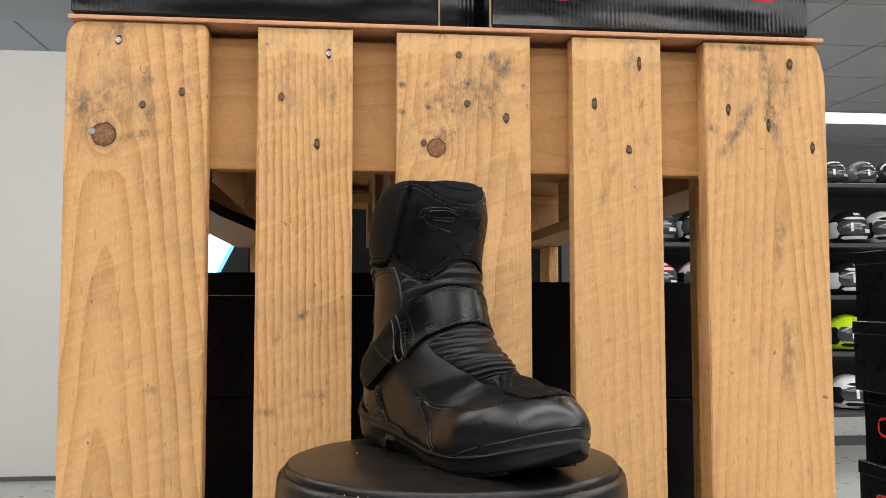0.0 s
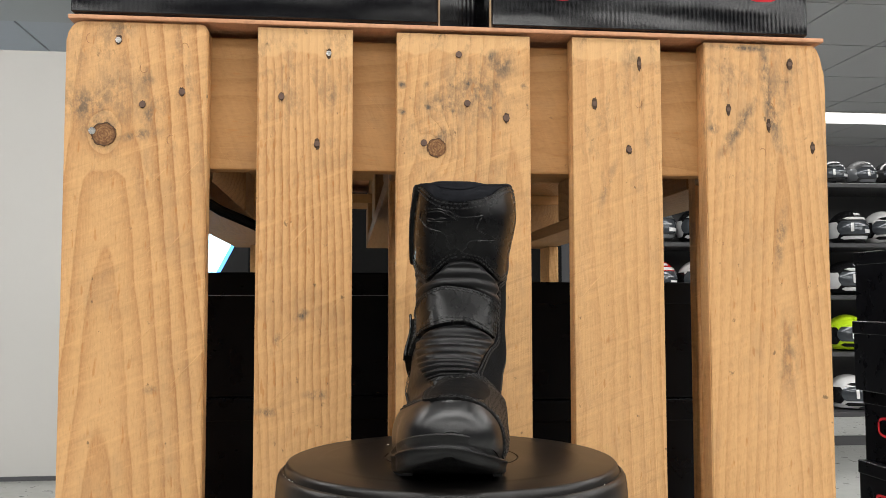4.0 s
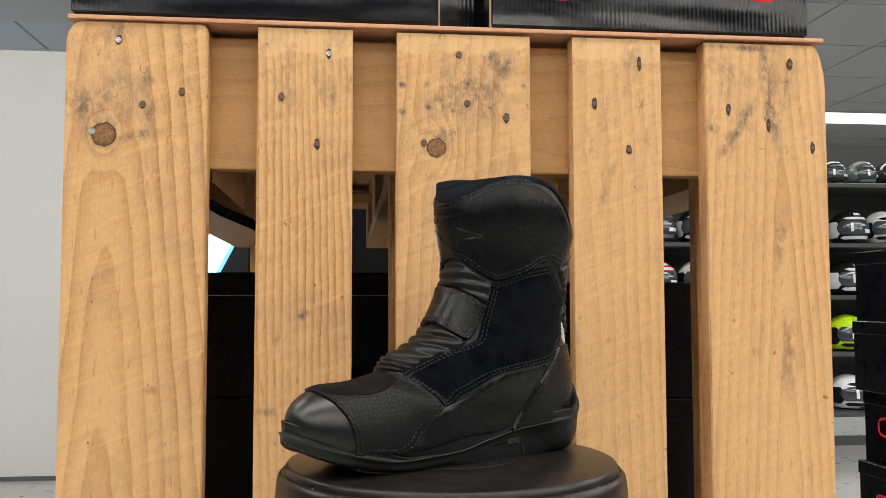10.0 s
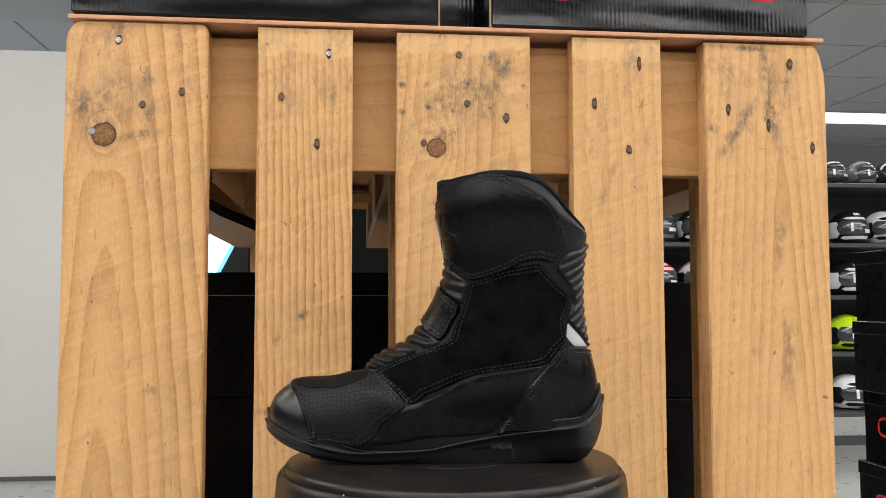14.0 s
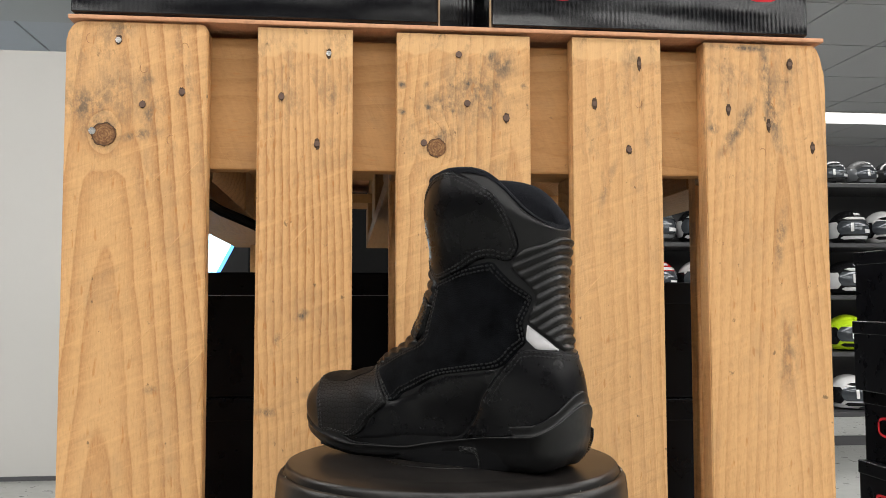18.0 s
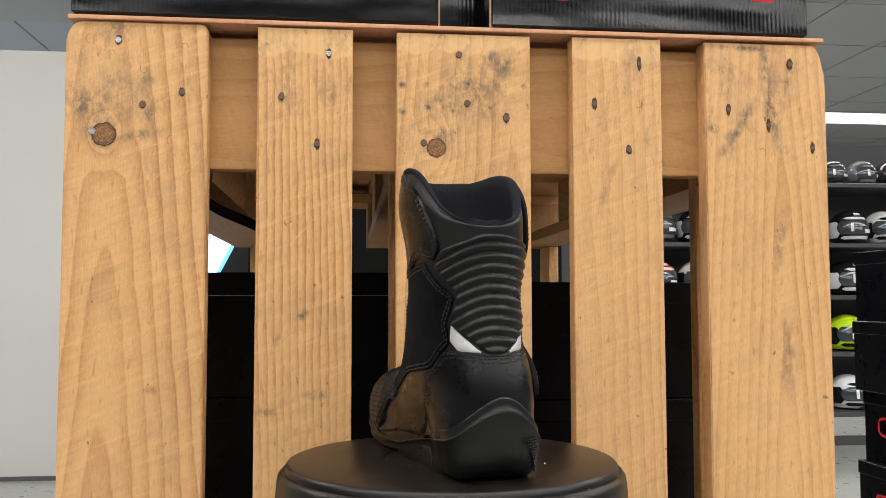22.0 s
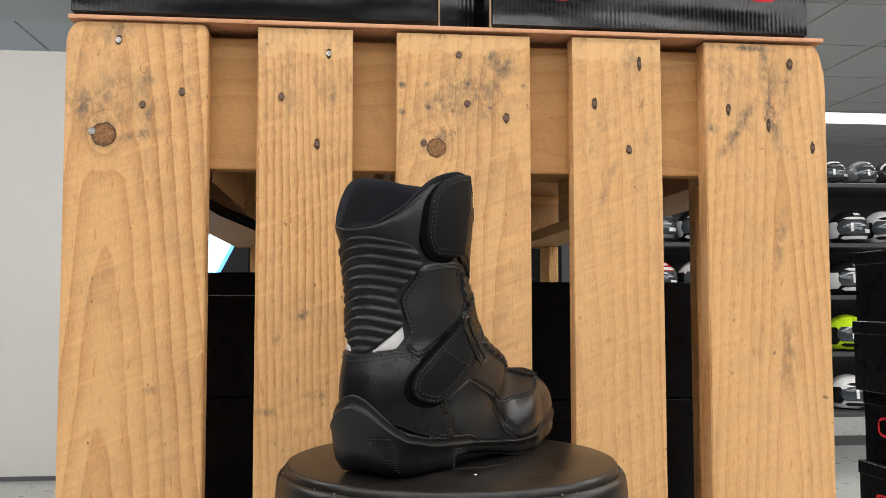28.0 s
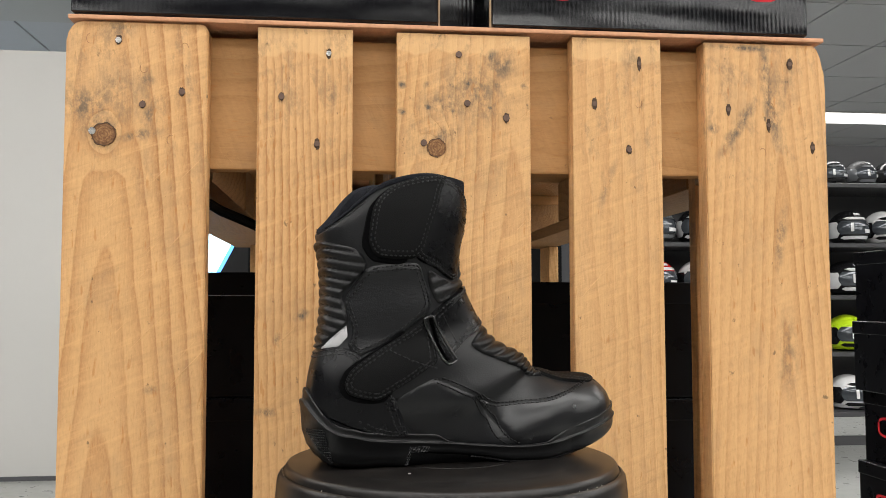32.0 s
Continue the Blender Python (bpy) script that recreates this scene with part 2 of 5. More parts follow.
# stains on the upright boards: x, z, half-width, half-height, turn, strength
STAINS = ((-0.382, 1.113, 0.035, 0.026, 20, 0.55), (-0.366, 1.091, 0.030, 0.022, 0, 0.5), (-0.331, 1.084, 0.029, 0.007, -10, 0.6), (-0.324, 1.141, 0.013, 0.008, 20, 0.5),
          (-0.351, 1.191, 0.023, 0.015, 0, 0.45), (-0.321, 1.104, 0.008, 0.017, 25, 0.5), (-0.281, 1.137, 0.005, 0.046, 0, 0.3), (0.333, 1.164, 0.008, 0.043, -6, 0.65),
          (0.300, 1.105, 0.009, 0.052, 35, 0.6), (0.272, 1.103, 0.008, 0.007, 0, 0.8), (0.308, 1.192, 0.052, 0.005, 2, 0.6), (0.348, 1.153, 0.029, 0.041, 0, 0.3),
          (-0.167, 0.903, 0.010, 0.007, -30, 0.7), (-0.189, 0.878, 0.007, 0.009, 0, 0.6), (-0.139, 1.128, 0.008, 0.023, 0, 0.4), (-0.151, 0.823, 0.017, 0.007, 0, 0.5),
          (-0.201, 0.806, 0.014, 0.006, 0, 0.6), (0.153, 1.039, 0.006, 0.035, 20, 0.4), (0.183, 1.173, 0.017, 0.029, 0, 0.3), (-0.314, 0.830, 0.009, 0.006, 0, 0.4),
          (-0.065, 1.142, 0.0060, 0.0052, 0, 0.95), (-0.038, 1.142, 0.0060, 0.0052, 0, 0.95), (-0.013, 1.143, 0.0060, 0.0052, 0, 0.95), (0.005, 1.145, 0.0060, 0.0052, 0, 0.95),
          (0.036, 1.144, 0.0060, 0.0052, 0, 0.95), (-0.065, 1.114, 0.0060, 0.0052, 0, 0.95), (-0.038, 1.119, 0.0060, 0.0052, 0, 0.95), (-0.012, 1.116, 0.0060, 0.0052, 0, 0.95),
          (0.027, 1.120, 0.0060, 0.0052, 0, 0.95), (0.065, 1.144, 0.0060, 0.0052, 0, 0.95), (0.028, 1.172, 0.0081, 0.0139, 35, 0.8), (-0.016, 1.123, 0.0406, 0.0232, 0, 0.45),
          (-0.025, 1.087, 0.0348, 0.0128, -30, 0.5), (0.010, 1.135, 0.055, 0.045, 20, 0.45), (0.040, 1.165, 0.022, 0.020, -40, 0.55),
          (0.336, 1.135, 0.011, 0.075, -8, 0.65), (0.292, 1.165, 0.040, 0.012, 25, 0.40), (0.345, 0.985, 0.008, 0.050, 8, 0.45), (0.350, 0.860, 0.016, 0.060, 0, 0.35), (-0.355, 1.125, 0.045, 0.045, 0, 0.35))
KNOTS = ((-0.3633, 1.0841), (-0.0288, 1.0764))
# the five upright boards: pith shift, depth, lean and waviness of the rings; ring width; contrast; dry end; saw marks
CUTS_OF_WOOD = (((-0.030, 0.030, 0.085, 0.45), 0.0150, 1.0, 0.0, 0.75), ((-0.110, 0.020, 0.010, 0.40), 0.0078, 1.0, 0.585, 0.75), ((0.055, 0.030, 0.045, 0.8), 0.0130, 0.80, 0.593, 1.0),
                ((-0.050, 0.030, 0.030, 0.7), 0.0130, 0.50, 0.590, 0.8), ((0.017, 0.020, 0.055, 0.30), 0.0110, 0.75, 0.0, 0.45))
DECK_PINES = [wood("weathered_pine_board", (0.592, 0.340, 0.145), (0.345, 0.145, 0.042), pitch=p, stains=STAINS, knots=KNOTS, grain=g, contrast=c, pale_end=e, fine=f) for g, p, c, e, f in CUTS_OF_WOOD]
PINE = wood("pine_board", (0.60, 0.345, 0.145), (0.40, 0.185, 0.055))
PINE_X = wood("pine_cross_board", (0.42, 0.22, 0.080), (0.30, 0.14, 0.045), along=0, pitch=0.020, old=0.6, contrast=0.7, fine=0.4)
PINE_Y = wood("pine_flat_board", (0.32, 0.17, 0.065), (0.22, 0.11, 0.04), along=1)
PLY = wood("thin_plywood", (0.55, 0.28, 0.15), (0.44, 0.20, 0.10), along=0, pitch=0.03, old=0.3)
WALL = plain("white_wall_paint", (0.505, 0.497, 0.475), 0.7, vary=0.02, scale=2.0, grain=0.15)
GREY_FLOOR = plain("grey_floor_covering", (0.30, 0.305, 0.29), 0.32, vary=0.04, scale=1.5)
CEIL = plain("grey_ceiling_tile", (0.55, 0.55, 0.56), 0.85, vary=0.03, scale=30.0, grain=0.3)
DARK_WALL = plain("dark_grey_wall", (0.07, 0.07, 0.075), 0.8, vary=0.1, scale=3.0, grain=0.2)
BLACK_PLASTIC = plain("black_plastic", (0.0034, 0.0034, 0.0038), 0.38, spec=0.35, vary=0.15, scale=20.0, grain=0.08)


def glow(name, colour, strength):
    m = Nodes(name, 0.5)
    m.set("Base Color", (*colour, 1))
    m.set("Emission Color", (*colour, 1))
    m.set("Emission Strength", strength)
    return m.mat


LAMP = glow("lit_diffuser", (1.0, 0.98, 0.94), 1.5)


def card_black(name, rough=0.22, ribs=True, spec=0.5):
    """Glossy printed black cardboard, faintly corrugated and never quite flat."""
    m = Nodes(name, rough, 0.0, spec)
    v = m.coords()
    m.set("Base Color", m.mix(m.noise(v, 9.0), (0.0014, 0.0014, 0.002), (0.0035, 0.0035, 0.005)))
    m.set("Roughness", m.ramp(m.noise(v, 26.0, 4.0), [(0.3, 0.8 * rough), (0.7, 1.25 * rough)]))
    wave = m.node("ShaderNodeTexWave", Vector=v, Scale=66.0, Distortion=0.7, Detail=2.0)
    wave.inputs["Detail Scale"].default_value = 0.6
    buckle = m.noise(m.coords((5.0, 5.0, 24.0)), 1.0, 1.0, 0.4)
    soft = m.noise(v, 14.0, 3.0)
    h = m.maths("ADD", m.maths("MULTIPLY", wave.outputs[1], 0.13 if ribs else 0.03), m.maths("ADD", m.maths("MULTIPLY", soft, 0.8), m.maths("MULTIPLY", buckle, 2.4 if ribs else 0.5)))
    m.bump(h, 0.8 if ribs else 0.4, 0.0012)
    return m.mat


CARD = card_black("black_glossy_cardboard", 0.15, spec=0.42)
CARD_DULL = card_black("black_satin_cardboard", 0.3, ribs=False, spec=0.16)

# ---------------------------------------------------------------- the shop

structure("floor", (-8, -8, -0.1), (10, 16, 0.0), GREY_FLOOR, "smooth light grey shop floor")
structure("wall_back", (-8, 13.6, 0), (10, 13.75, CEILING + 0.4), DARK_WALL, "dark grey back wall of the shop")
# three unseen walls, added dark so that the boot's leather reflects little light
structure("wall_front", (-8, -8.15, 0), (10, -8, CEILING + 0.4), DARK_WALL, "unseen wall, kept dark to deepen the boot's reflections")
structure("wall_west", (-8.15, -8, 0), (-8, 13.6, CEILING + 0.4), DARK_WALL, "unseen wall, kept dark to deepen the boot's reflections")
structure("wall_east", (10, -8, 0), (10.15, 13.6, CEILING + 0.4), DARK_WALL, "unseen wall, kept dark to deepen the boot's reflections")
structure("wall_partition", (-6.5, 3.93, 0), (-1.35, 4.05, 2.265), WALL, "plain off-white partition wall with a low top")

tagged(box_part("baseboard", (-6.5, 3.915, 0.0), (-1.35, 3.929, 0.022), DARK_WALL), "narrow dark strip at the foot of the partition", "baseboard", kind="structure")
tagged(box_part("trim_end", (-1.35, 3.92, 0.0), (-1.325, 4.06, 2.265), WALL), "white edge trim of the partition", "trim", kind="structure")


def ceiling():
    """Large tiles with narrow shadow gaps, and a backing slab above them."""
    bm = bmesh.new()
    box(bm, (-8, -8, CEILING + 0.03), (10, 13.6, CEILING + 0.08))
    for i in range(-12, 6):
        for j in range(-13, 7):
            x0, y0 = 4.12 + 1.04 * i, 6.13 + 1.17 * j
            lo, hi = (max(x0 + 0.012, -8), max(y0 + 0.012, -8), CEILING), (min(x0 + 1.028, 10), min(y0 + 1.158, 13.6), CEILING + 0.025)
            if lo[0] < hi[0] and lo[1] < hi[1]:
                box(bm, lo, hi)
    return tagged(part("ceiling", bm, CEIL), "grey suspended ceiling of large square tiles", "ceiling", kind="structure")


ceiling()
tagged(box_part("bulkhead", (-8, 2.0, CEILING - 0.08), (-2.0, 7.12, CEILING - 0.004), WALL), "white lowered ceiling strip", "ceiling", kind="structure")
for row_y in LIGHT_ROWS:
    lamp = thing("ceiling_light", (1.75, row_y, CEILING - 0.012), "long white fluorescent strip light in the ceiling", "lamp", "ceiling strip lights")
    box_part("frame", (-7.75, -0.345, -0.004), (7.75, 0.345, 0.012), WALL, lamp, 0.002)
    box_part("diffuser", (-7.7, -0.325, -0.010), (7.7, 0.325, -0.0045), LAMP, lamp, label="glowing white diffuser")


# ---------------------------------------------------------------- pallets

BOARDS = ((-0.4016, -0.2627), (-0.2132, -0.1160), (-0.0707, 0.0707), (0.1164, 0.2139), (0.2628, 0.3998))


def board(name, lo, hi, material, parent, bevel=0.002, cuts=()):
    """A board with its own origin in its middle; cuts clip its top corners (side, width, height)."""
    mid = (Vector(lo) + Vector(hi)) / 2
    bm = bmesh.new()
    half = (Vector(hi) - Vector(lo)) / 2
    if cuts:
        pts = [(-half.x, -half.z), (half.x, -half.z)]
        right = [c for c in cuts if c[0] > 0]
        left = [c for c in cuts if c[0] < 0]
        for _, w, h in right:
            for k in range(5):
                t = math.pi / 2 * k / 4
                pts.append((half.x - w * (1 - math.cos(t)), half.z - h * (1 - math.sin(t))))
        if not right:
            pts.append((half.x, half.z))
        for _, w, h in left:
            for k in range(5):
                t = math.pi / 2 * (1 - k / 4)
                pts.append((-half.x + w * (1 - math.cos(t)), half.z - h * (1 - math.sin(t))))
        if not left:
            pts.append((-half.x, half.z))
        front = [bm.verts.new((x, -half.y, z)) for x, z in pts]
        back = [bm.verts.new((x, half.y, z)) for x, z in pts]
        n = len(pts)
        bm.faces.new(front)
        bm.faces.new(list(reversed(back)))
        for i in range(n):
            j = (i + 1) % n
            bm.faces.new((front[j], front[i], back[i], back[j]))
        rim = [e for e in bm.edges if all(abs(v.co.y + half.y) < 1e-6 for v in e.verts)]
        bmesh.ops.bevel(bm, geom=rim, offset=bevel, segments=2, affect="EDGES")
        bmesh.ops.recalc_face_normals(bm, faces=bm.faces)
    else:
        box(bm, -half, half, bevel, 2)
    ob = part(name, bm, material, parent)
    ob.location = mid
    return ob


NAIL = plain("rusty_nail_head", (0.12, 0.07, 0.05), 0.55, metal=0.3, vary=0.3, scale=200.0)
STEEL = plain("bright_nail_head", (0.55, 0.54, 0.52), 0.3, metal=0.9, vary=0.3, scale=200.0)
HOLE = plain("dark_nail_hole", (0.065, 0.036, 0.020), 0.9, vary=0.4, scale=150.0)


def knot_wood():
    m = Nodes("knot_wood", 0.7, 0.0, 0.25)
    v = m.coords(shift=False)
    n = m.ramp(m.noise(v, 260.0, 6.0, 0.7), [(0.35, 0.0), (0.65, 1.0)])
    far = m.node("ShaderNodeVectorMath", )
    far.operation = "LENGTH"
    m.put(far.inputs[0], v)
    rings = m.maths("SINE", m.maths("ADD", m.maths("MULTIPLY", far.outputs["Value"], 2600.0), m.maths("MULTIPLY", m.noise(v, 180.0, 3.0), 9.0)))
    col = m.mix(n, (0.13, 0.055, 0.022), (0.36, 0.19, 0.08))
    col = m.mix(m.ramp(rings, [(0.0, 0.0), (1.0, 0.55)]), col, (0.10, 0.040, 0.016))
    m.set("Base Color", m.mix(m.ramp(far.outputs["Value"], [(0.0085, 0.0), (0.0112, 0.75)]), col, (0.07, 0.030, 0.012)))
    m.bump(m.noise(v, 400.0, 4.0), 0.8, 0.001)
    return m.mat


KNOT = knot_wood()
DENT = plain("bruised_wood", (0.33, 0.165, 0.07), 0.7, vary=0.4, scale=90.0)
RUST_MARK = plain("dark_resin_ring", (0.06, 0.028, 0.012), 0.7, vary=0.4, scale=90.0)


def disc(bm, r, y0, y1, sx=1.0, sz=1.0, steps=18, wild=0.0, seed=0):
    """A short plug along y, front face at y0."""
    rnd = random.Random(seed)
    k = [1 + wild * rnd.uniform(-1, 1) for _ in range(steps)]
    a = [bm.verts.new((r * sx * k[i] * math.cos(2 * math.pi * i / steps), y0, r * sz * k[i] * math.sin(2 * math.pi * i / steps))) for i in range(steps)]
    b = [bm.verts.new((r * sx * 1.05 * math.cos(2 * math.pi * i / steps), y1, r * sz * 1.05 * math.sin(2 * math.pi * i / steps))) for i in range(steps)]
    bm.faces.new(a)
    for i in range(steps):
        j = (i + 1) % steps
        bm.faces.new((a[j], a[i], b[i], b[j]))
    bmesh.ops.recalc_face_normals(bm, faces=bm.faces)
    return bm


# nails as (x, z, radius, bright, hole width, hole height), by board
NAILS = (
    ((-0.3796, 1.1801, 0.0, 0, 0.006, 0.004), (-0.3511, 1.1804, 0.0034, 1, 0.0045, 0.006), (-0.286, 1.1743, 0.0, 0, 0.003, 0.005), (-0.2881, 1.1289, 0.0036, 0, 0.0042, 0.005), (-0.3266, 1.1153, 0.0036, 0, 0.0040, 0.0045), (-0.3748, 1.0873, 0.0040, 1, 0.0044, 0.0044)),
    ((-0.1408, 1.1728, 0.0030, 1, 0.0034, 0.0065), (-0.1888, 1.1267, 0.0036, 0, 0.004, 0.005), (-0.1523, 1.0783, 0.0034, 0, 0.0038, 0.0065)),
    ((-0.0054, 1.1757, 0.0038, 0, 0.0041, 0.0041), (0.0034, 1.1242, 0.0038, 0, 0.0042, 0.0045), (0.0448, 1.1095, 0.0038, 0, 0.0046, 0.006), (-0.0424, 1.0815, 0.0038, 0, 0.0042, 0.0042)),
    ((0.1898, 1.1716, 0.0024, 0, 0.003, 0.009), (0.1401, 1.1268, 0.0030, 0, 0.0038, 0.0075), (0.1771, 1.0783, 0.0036, 0, 0.0040, 0.0055)),
    ((0.3597, 1.1758, 0.0026, 0, 0.0042, 0.007), (0.3369, 1.1727, 0.0, 0, 0.003, 0.008), (0.2888, 1.1241, 0.0026, 0, 0.0036, 0.0075), (0.3339, 1.1077, 0.0022, 0, 0.003, 0.009), (0.3838, 1.0838, 0.0026, 0, 0.0036, 0.0075)),
)
CUTS = (((-1, 0.016, 0.020), (1, 0.008, 0.009)), (), (), (), ((1, 0.013, 0.050),))
TOPS = (1.1995, 1.1985, 1.1975, 1.1985, 1.1975)


def standing_pallet():
    top = thing("wooden_pallet", (0, 0, 0), "worn pine pallet stood upright as a display front", "pallet")
    for (lo, hi), nails, cuts, z1, pine in zip(BOARDS, NAILS, CUTS, TOPS, DECK_PINES):
        b = board("deck_board", (lo, 0, 0), (hi, 0.022, z1), pine, top, 0.0013, cuts)
        for k, (x, z, r, bright, hw, hh) in enumerate(nails):
            at = Vector((x, 0, z)) - b.location
            if not r:
                continue
            hole = part("nail_hole", disc(bmesh.new(), 1.0, -0.0005, 0.001, 0.74 * hw, 0.86 * hh, 26, 0.2, k + int(1e4 * z)), HOLE, b)
            hole.location = at
            nail = part("nail", disc(bmesh.new(), 0.86 * r, -0.0012, 0.001), STEEL if bright else NAIL, b)
            nail.location = at
    outer, _, middle = [o for o in top.children if o.name.startswith("deck_board")][:3]
    for b, x, z, r in ((outer, -0.3633, 1.0841, 0.0118), (middle, -0.0288, 1.0764, 0.0098)):
        bm = disc(bmesh.new(), r, -0.0007, 0.001, 1.0, 0.95, 40, 0.025, 3)
        knot = part("knot", bm, KNOT, b, "round brown wood knot")
        knot.location = Vector((x, 0, z)) - b.location
        bm = bmesh.new()
        tube(bm, [(r * (1.0 + 0.07 * math.sin(3 * t + z)) * math.cos(t / 17 * math.pi + 0.4), -0.0005, r * (0.98 + 0.06 * math.cos(5 * t)) * math.sin(t / 17 * math.pi + 0.4)) for t in range(25)], 0.00045, 5)
        part("crack", bm, RUST_MARK, knot)
    # half-moon dents left by a hammer
    decks = [o for o in top.children if o.name.startswith("deck_board")]
    for k, (x, z) in enumerate(((-0.2860, 1.1743), (-0.2983, 1.0796), (-0.3786, 1.1813), (-0.3257, 1.1528), (0.1885, 1.1285), (0.3363, 1.1277), (0.3267, 1.0772))):
        b = min(decks, key=lambda o: abs(o.location.x - x))
        bm = bmesh.new()
        tube(bm, [(0.0036 * math.cos(0.19 * i + 0.9 * k), -0.0001, 0.0050 * math.sin(0.19 * i + 0.9 * k)) for i in range(18)], 0.00032, 5)
        part("dent", bm, DENT, b).location = Vector((x, 0, z)) - b.location
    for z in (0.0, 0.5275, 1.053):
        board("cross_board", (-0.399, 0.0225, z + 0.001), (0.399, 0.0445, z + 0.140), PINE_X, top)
    for z in (0.0, 0.5275, 1.055):
        for lo, hi in ((-0.399, -0.299), (-0.0725, 0.0725), (0.299, 0.399)):
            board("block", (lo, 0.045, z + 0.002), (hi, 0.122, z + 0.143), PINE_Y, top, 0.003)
    for lo, hi in ((-0.4, -0.3), (-0.0725, 0.0725), (0.3, 0.4)):
        board("runner", (lo, 0.1225, 0), (hi, 0.1445, 1.198), PINE, top)
    return top


def flat_pallet(z, y0):
    top = thing("wooden_pallet", (0, y0, z), "pine pallet lying flat inside the display", "pallet")
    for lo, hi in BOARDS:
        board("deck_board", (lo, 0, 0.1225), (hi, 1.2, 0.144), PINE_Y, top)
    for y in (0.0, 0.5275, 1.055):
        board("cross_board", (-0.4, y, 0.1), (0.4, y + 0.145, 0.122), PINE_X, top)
        for lo, hi in ((-0.4, -0.3), (-0.0725, 0.0725), (0.3, 0.4)):
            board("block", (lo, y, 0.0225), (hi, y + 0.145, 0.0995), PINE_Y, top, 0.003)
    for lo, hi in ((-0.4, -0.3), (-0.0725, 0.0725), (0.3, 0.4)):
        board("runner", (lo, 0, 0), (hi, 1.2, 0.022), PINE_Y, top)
    return top


standing_pallet()
flat_pallet(1.056, 0.148)
flat_pallet(0.0, 0.148)
for lo, hi in ((-0.352, -0.300), (0.378, 0.402)):
    post = board("support_post", (lo, 1.24, 0.1445), (hi, 1.34, 1.0555), PINE, None)
    tagged(post, "rough pine upright holding the flat pallet", "post", "uprights of the display")
shelf = board("plywood_sheet", (-0.400, -0.003, 1.2005), (0.3985, 1.36, 1.2050), PLY, None, 0.001)
tagged(shelf, "thin reddish plywood sheet laid over the pallets", "shelf")


# grey that paints the highlight on a lid's lower edge
LID_GLINT = plain("grey_lid_glint", (0.20, 0.21, 0.24), 0.5, vary=0.7, scale=45.0)


def shoe_box(at, size, turn=0.0, label="closed black cardboard boot box", material=None, lid=0.03, worn=False):
    w, d, h = size
    top = thing("shoe_box", at, label, "box", "boot boxes", turn)
    m = material or CARD_DULL
    box_part("tray", (-w / 2 + 0.002, -d / 2 + 0.002, 0), (w / 2 - 0.002, d / 2 - 0.002, h - 0.004), m, top, 0.0015)
    shut = box_part("lid", (-w / 2, -d / 2, h - lid), (w / 2, d / 2, h), m, top, 0.0015)
    # worn adds a thin strip that paints the lid edge's highlight
    if worn:
        box_part("lid_edge", (-w / 2 + 0.002, -d / 2 - 0.0004, h - lid - 0.0008), (w / 2 - 0.002, -d / 2 + 0.0006, h - lid + 0.0003), LID_GLINT, shut, label="grey strip painting the highlight along the lid's lower edge")
    return top


# boxes on the display top
RED = plain("red_print", (0.55, 0.02, 0.03), 0.35, vary=0.05)


def mark(parent, x, z, y, w, h, thick=0.005):
    """A plain red rounded outline printed on a box's front."""
    bm = bmesh.new()
    pts = []
    for k in range(24):
        t = 2 * math.pi * k / 24
        c, s = math.cos(t), math.sin(t)
        pts.append((x + w / 2 * math.copysign(abs(c) ** 0.6, c), y, z + h / 2 * math.copysign(abs(s) ** 0.6, s)))
    tube(bm, pts, thick / 2, 4, True, 1.0)
    for v in bm.verts:
        v.co.y = y - 0.0006 if v.co.y < y else y
    return part("print", bm, RED, parent, "red printed outline")


b1 = shoe_box((-0.2125, 0.128, 1.2055), (0.371, 0.26, 0.13), 0.0, "large glossy black boot box on the display top", CARD, 0.128)
b2 = shoe_box((0.2055, 0.128, 1.2055), (0.351, 0.26, 0.13), 0.0, "glossy black boot box with red marks on the display top", CARD, 0.128)
mark(b2, -0.1005, 0.0544, -0.1300, 0.026, 0.040, 0.006)
mark(b2, 0.1244, 0.0589, -0.1300, 0.036, 0.036, 0.006)
shoe_box((0.001, 0.20, 1.2055), (0.052, 0.24, 0.13), 0.0, "narrow black box wedged between larger ones", CARD, 0.03)
KRAFT = plain("brown_card_edge", (0.32, 0.21, 0.12), 0.8, vary=0.15, scale=60.0)
for x in (-0.0262, 0.0283):
    flap = box_part("box_flap", (x - 0.0008, -0.0012, 1.2056), (x + 0.0008, 0.004, 1.33), KRAFT)
    tagged(flap, "raw brown edge of a cardboard flap between the boxes", "flap")
# boxes stacked inside the display
for k in range(5):
    shoe_box((-0.14, 0.43, 0.144 + 0.1624 * k), (0.42, 0.33, 0.162), label="black boot box stacked inside the pallet display", worn=k == 4)
    shoe_box((0.25, 0.44, 0.144 + 0.16 * k), (0.29, 0.33, 0.1596), label="black boot box stacked inside the pallet display")
# a free stack beside the display, on a low black plinth
tagged(box_part("plinth", (1.05, 0.73, 0), (1.47, 1.07, 0.0728), BLACK_PLASTIC, None, 0.003), "low black plinth under a stack of boxes", "plinth")
for k, (dx, turned) in enumerate(((0.02, 2), (0.0, -2), (0.0, 1), (0.018, 3), (-0.006, -1.5), (0.004, 1.0))):
    b = shoe_box((1.247 + dx, 0.90, 0.073 + 0.16 * k), (0.37, 0.30, 0.1596), turned, "black boot box with red marks in a free stack")
    if k in (2, 3):
        red = mark(b, -0.06 if k == 3 else -0.05, 0.083 if k == 3 else 0.074, -0.1852, 0.070, 0.040, 0.006)
        red.rotation_euler = (0, 0, radians(-90))

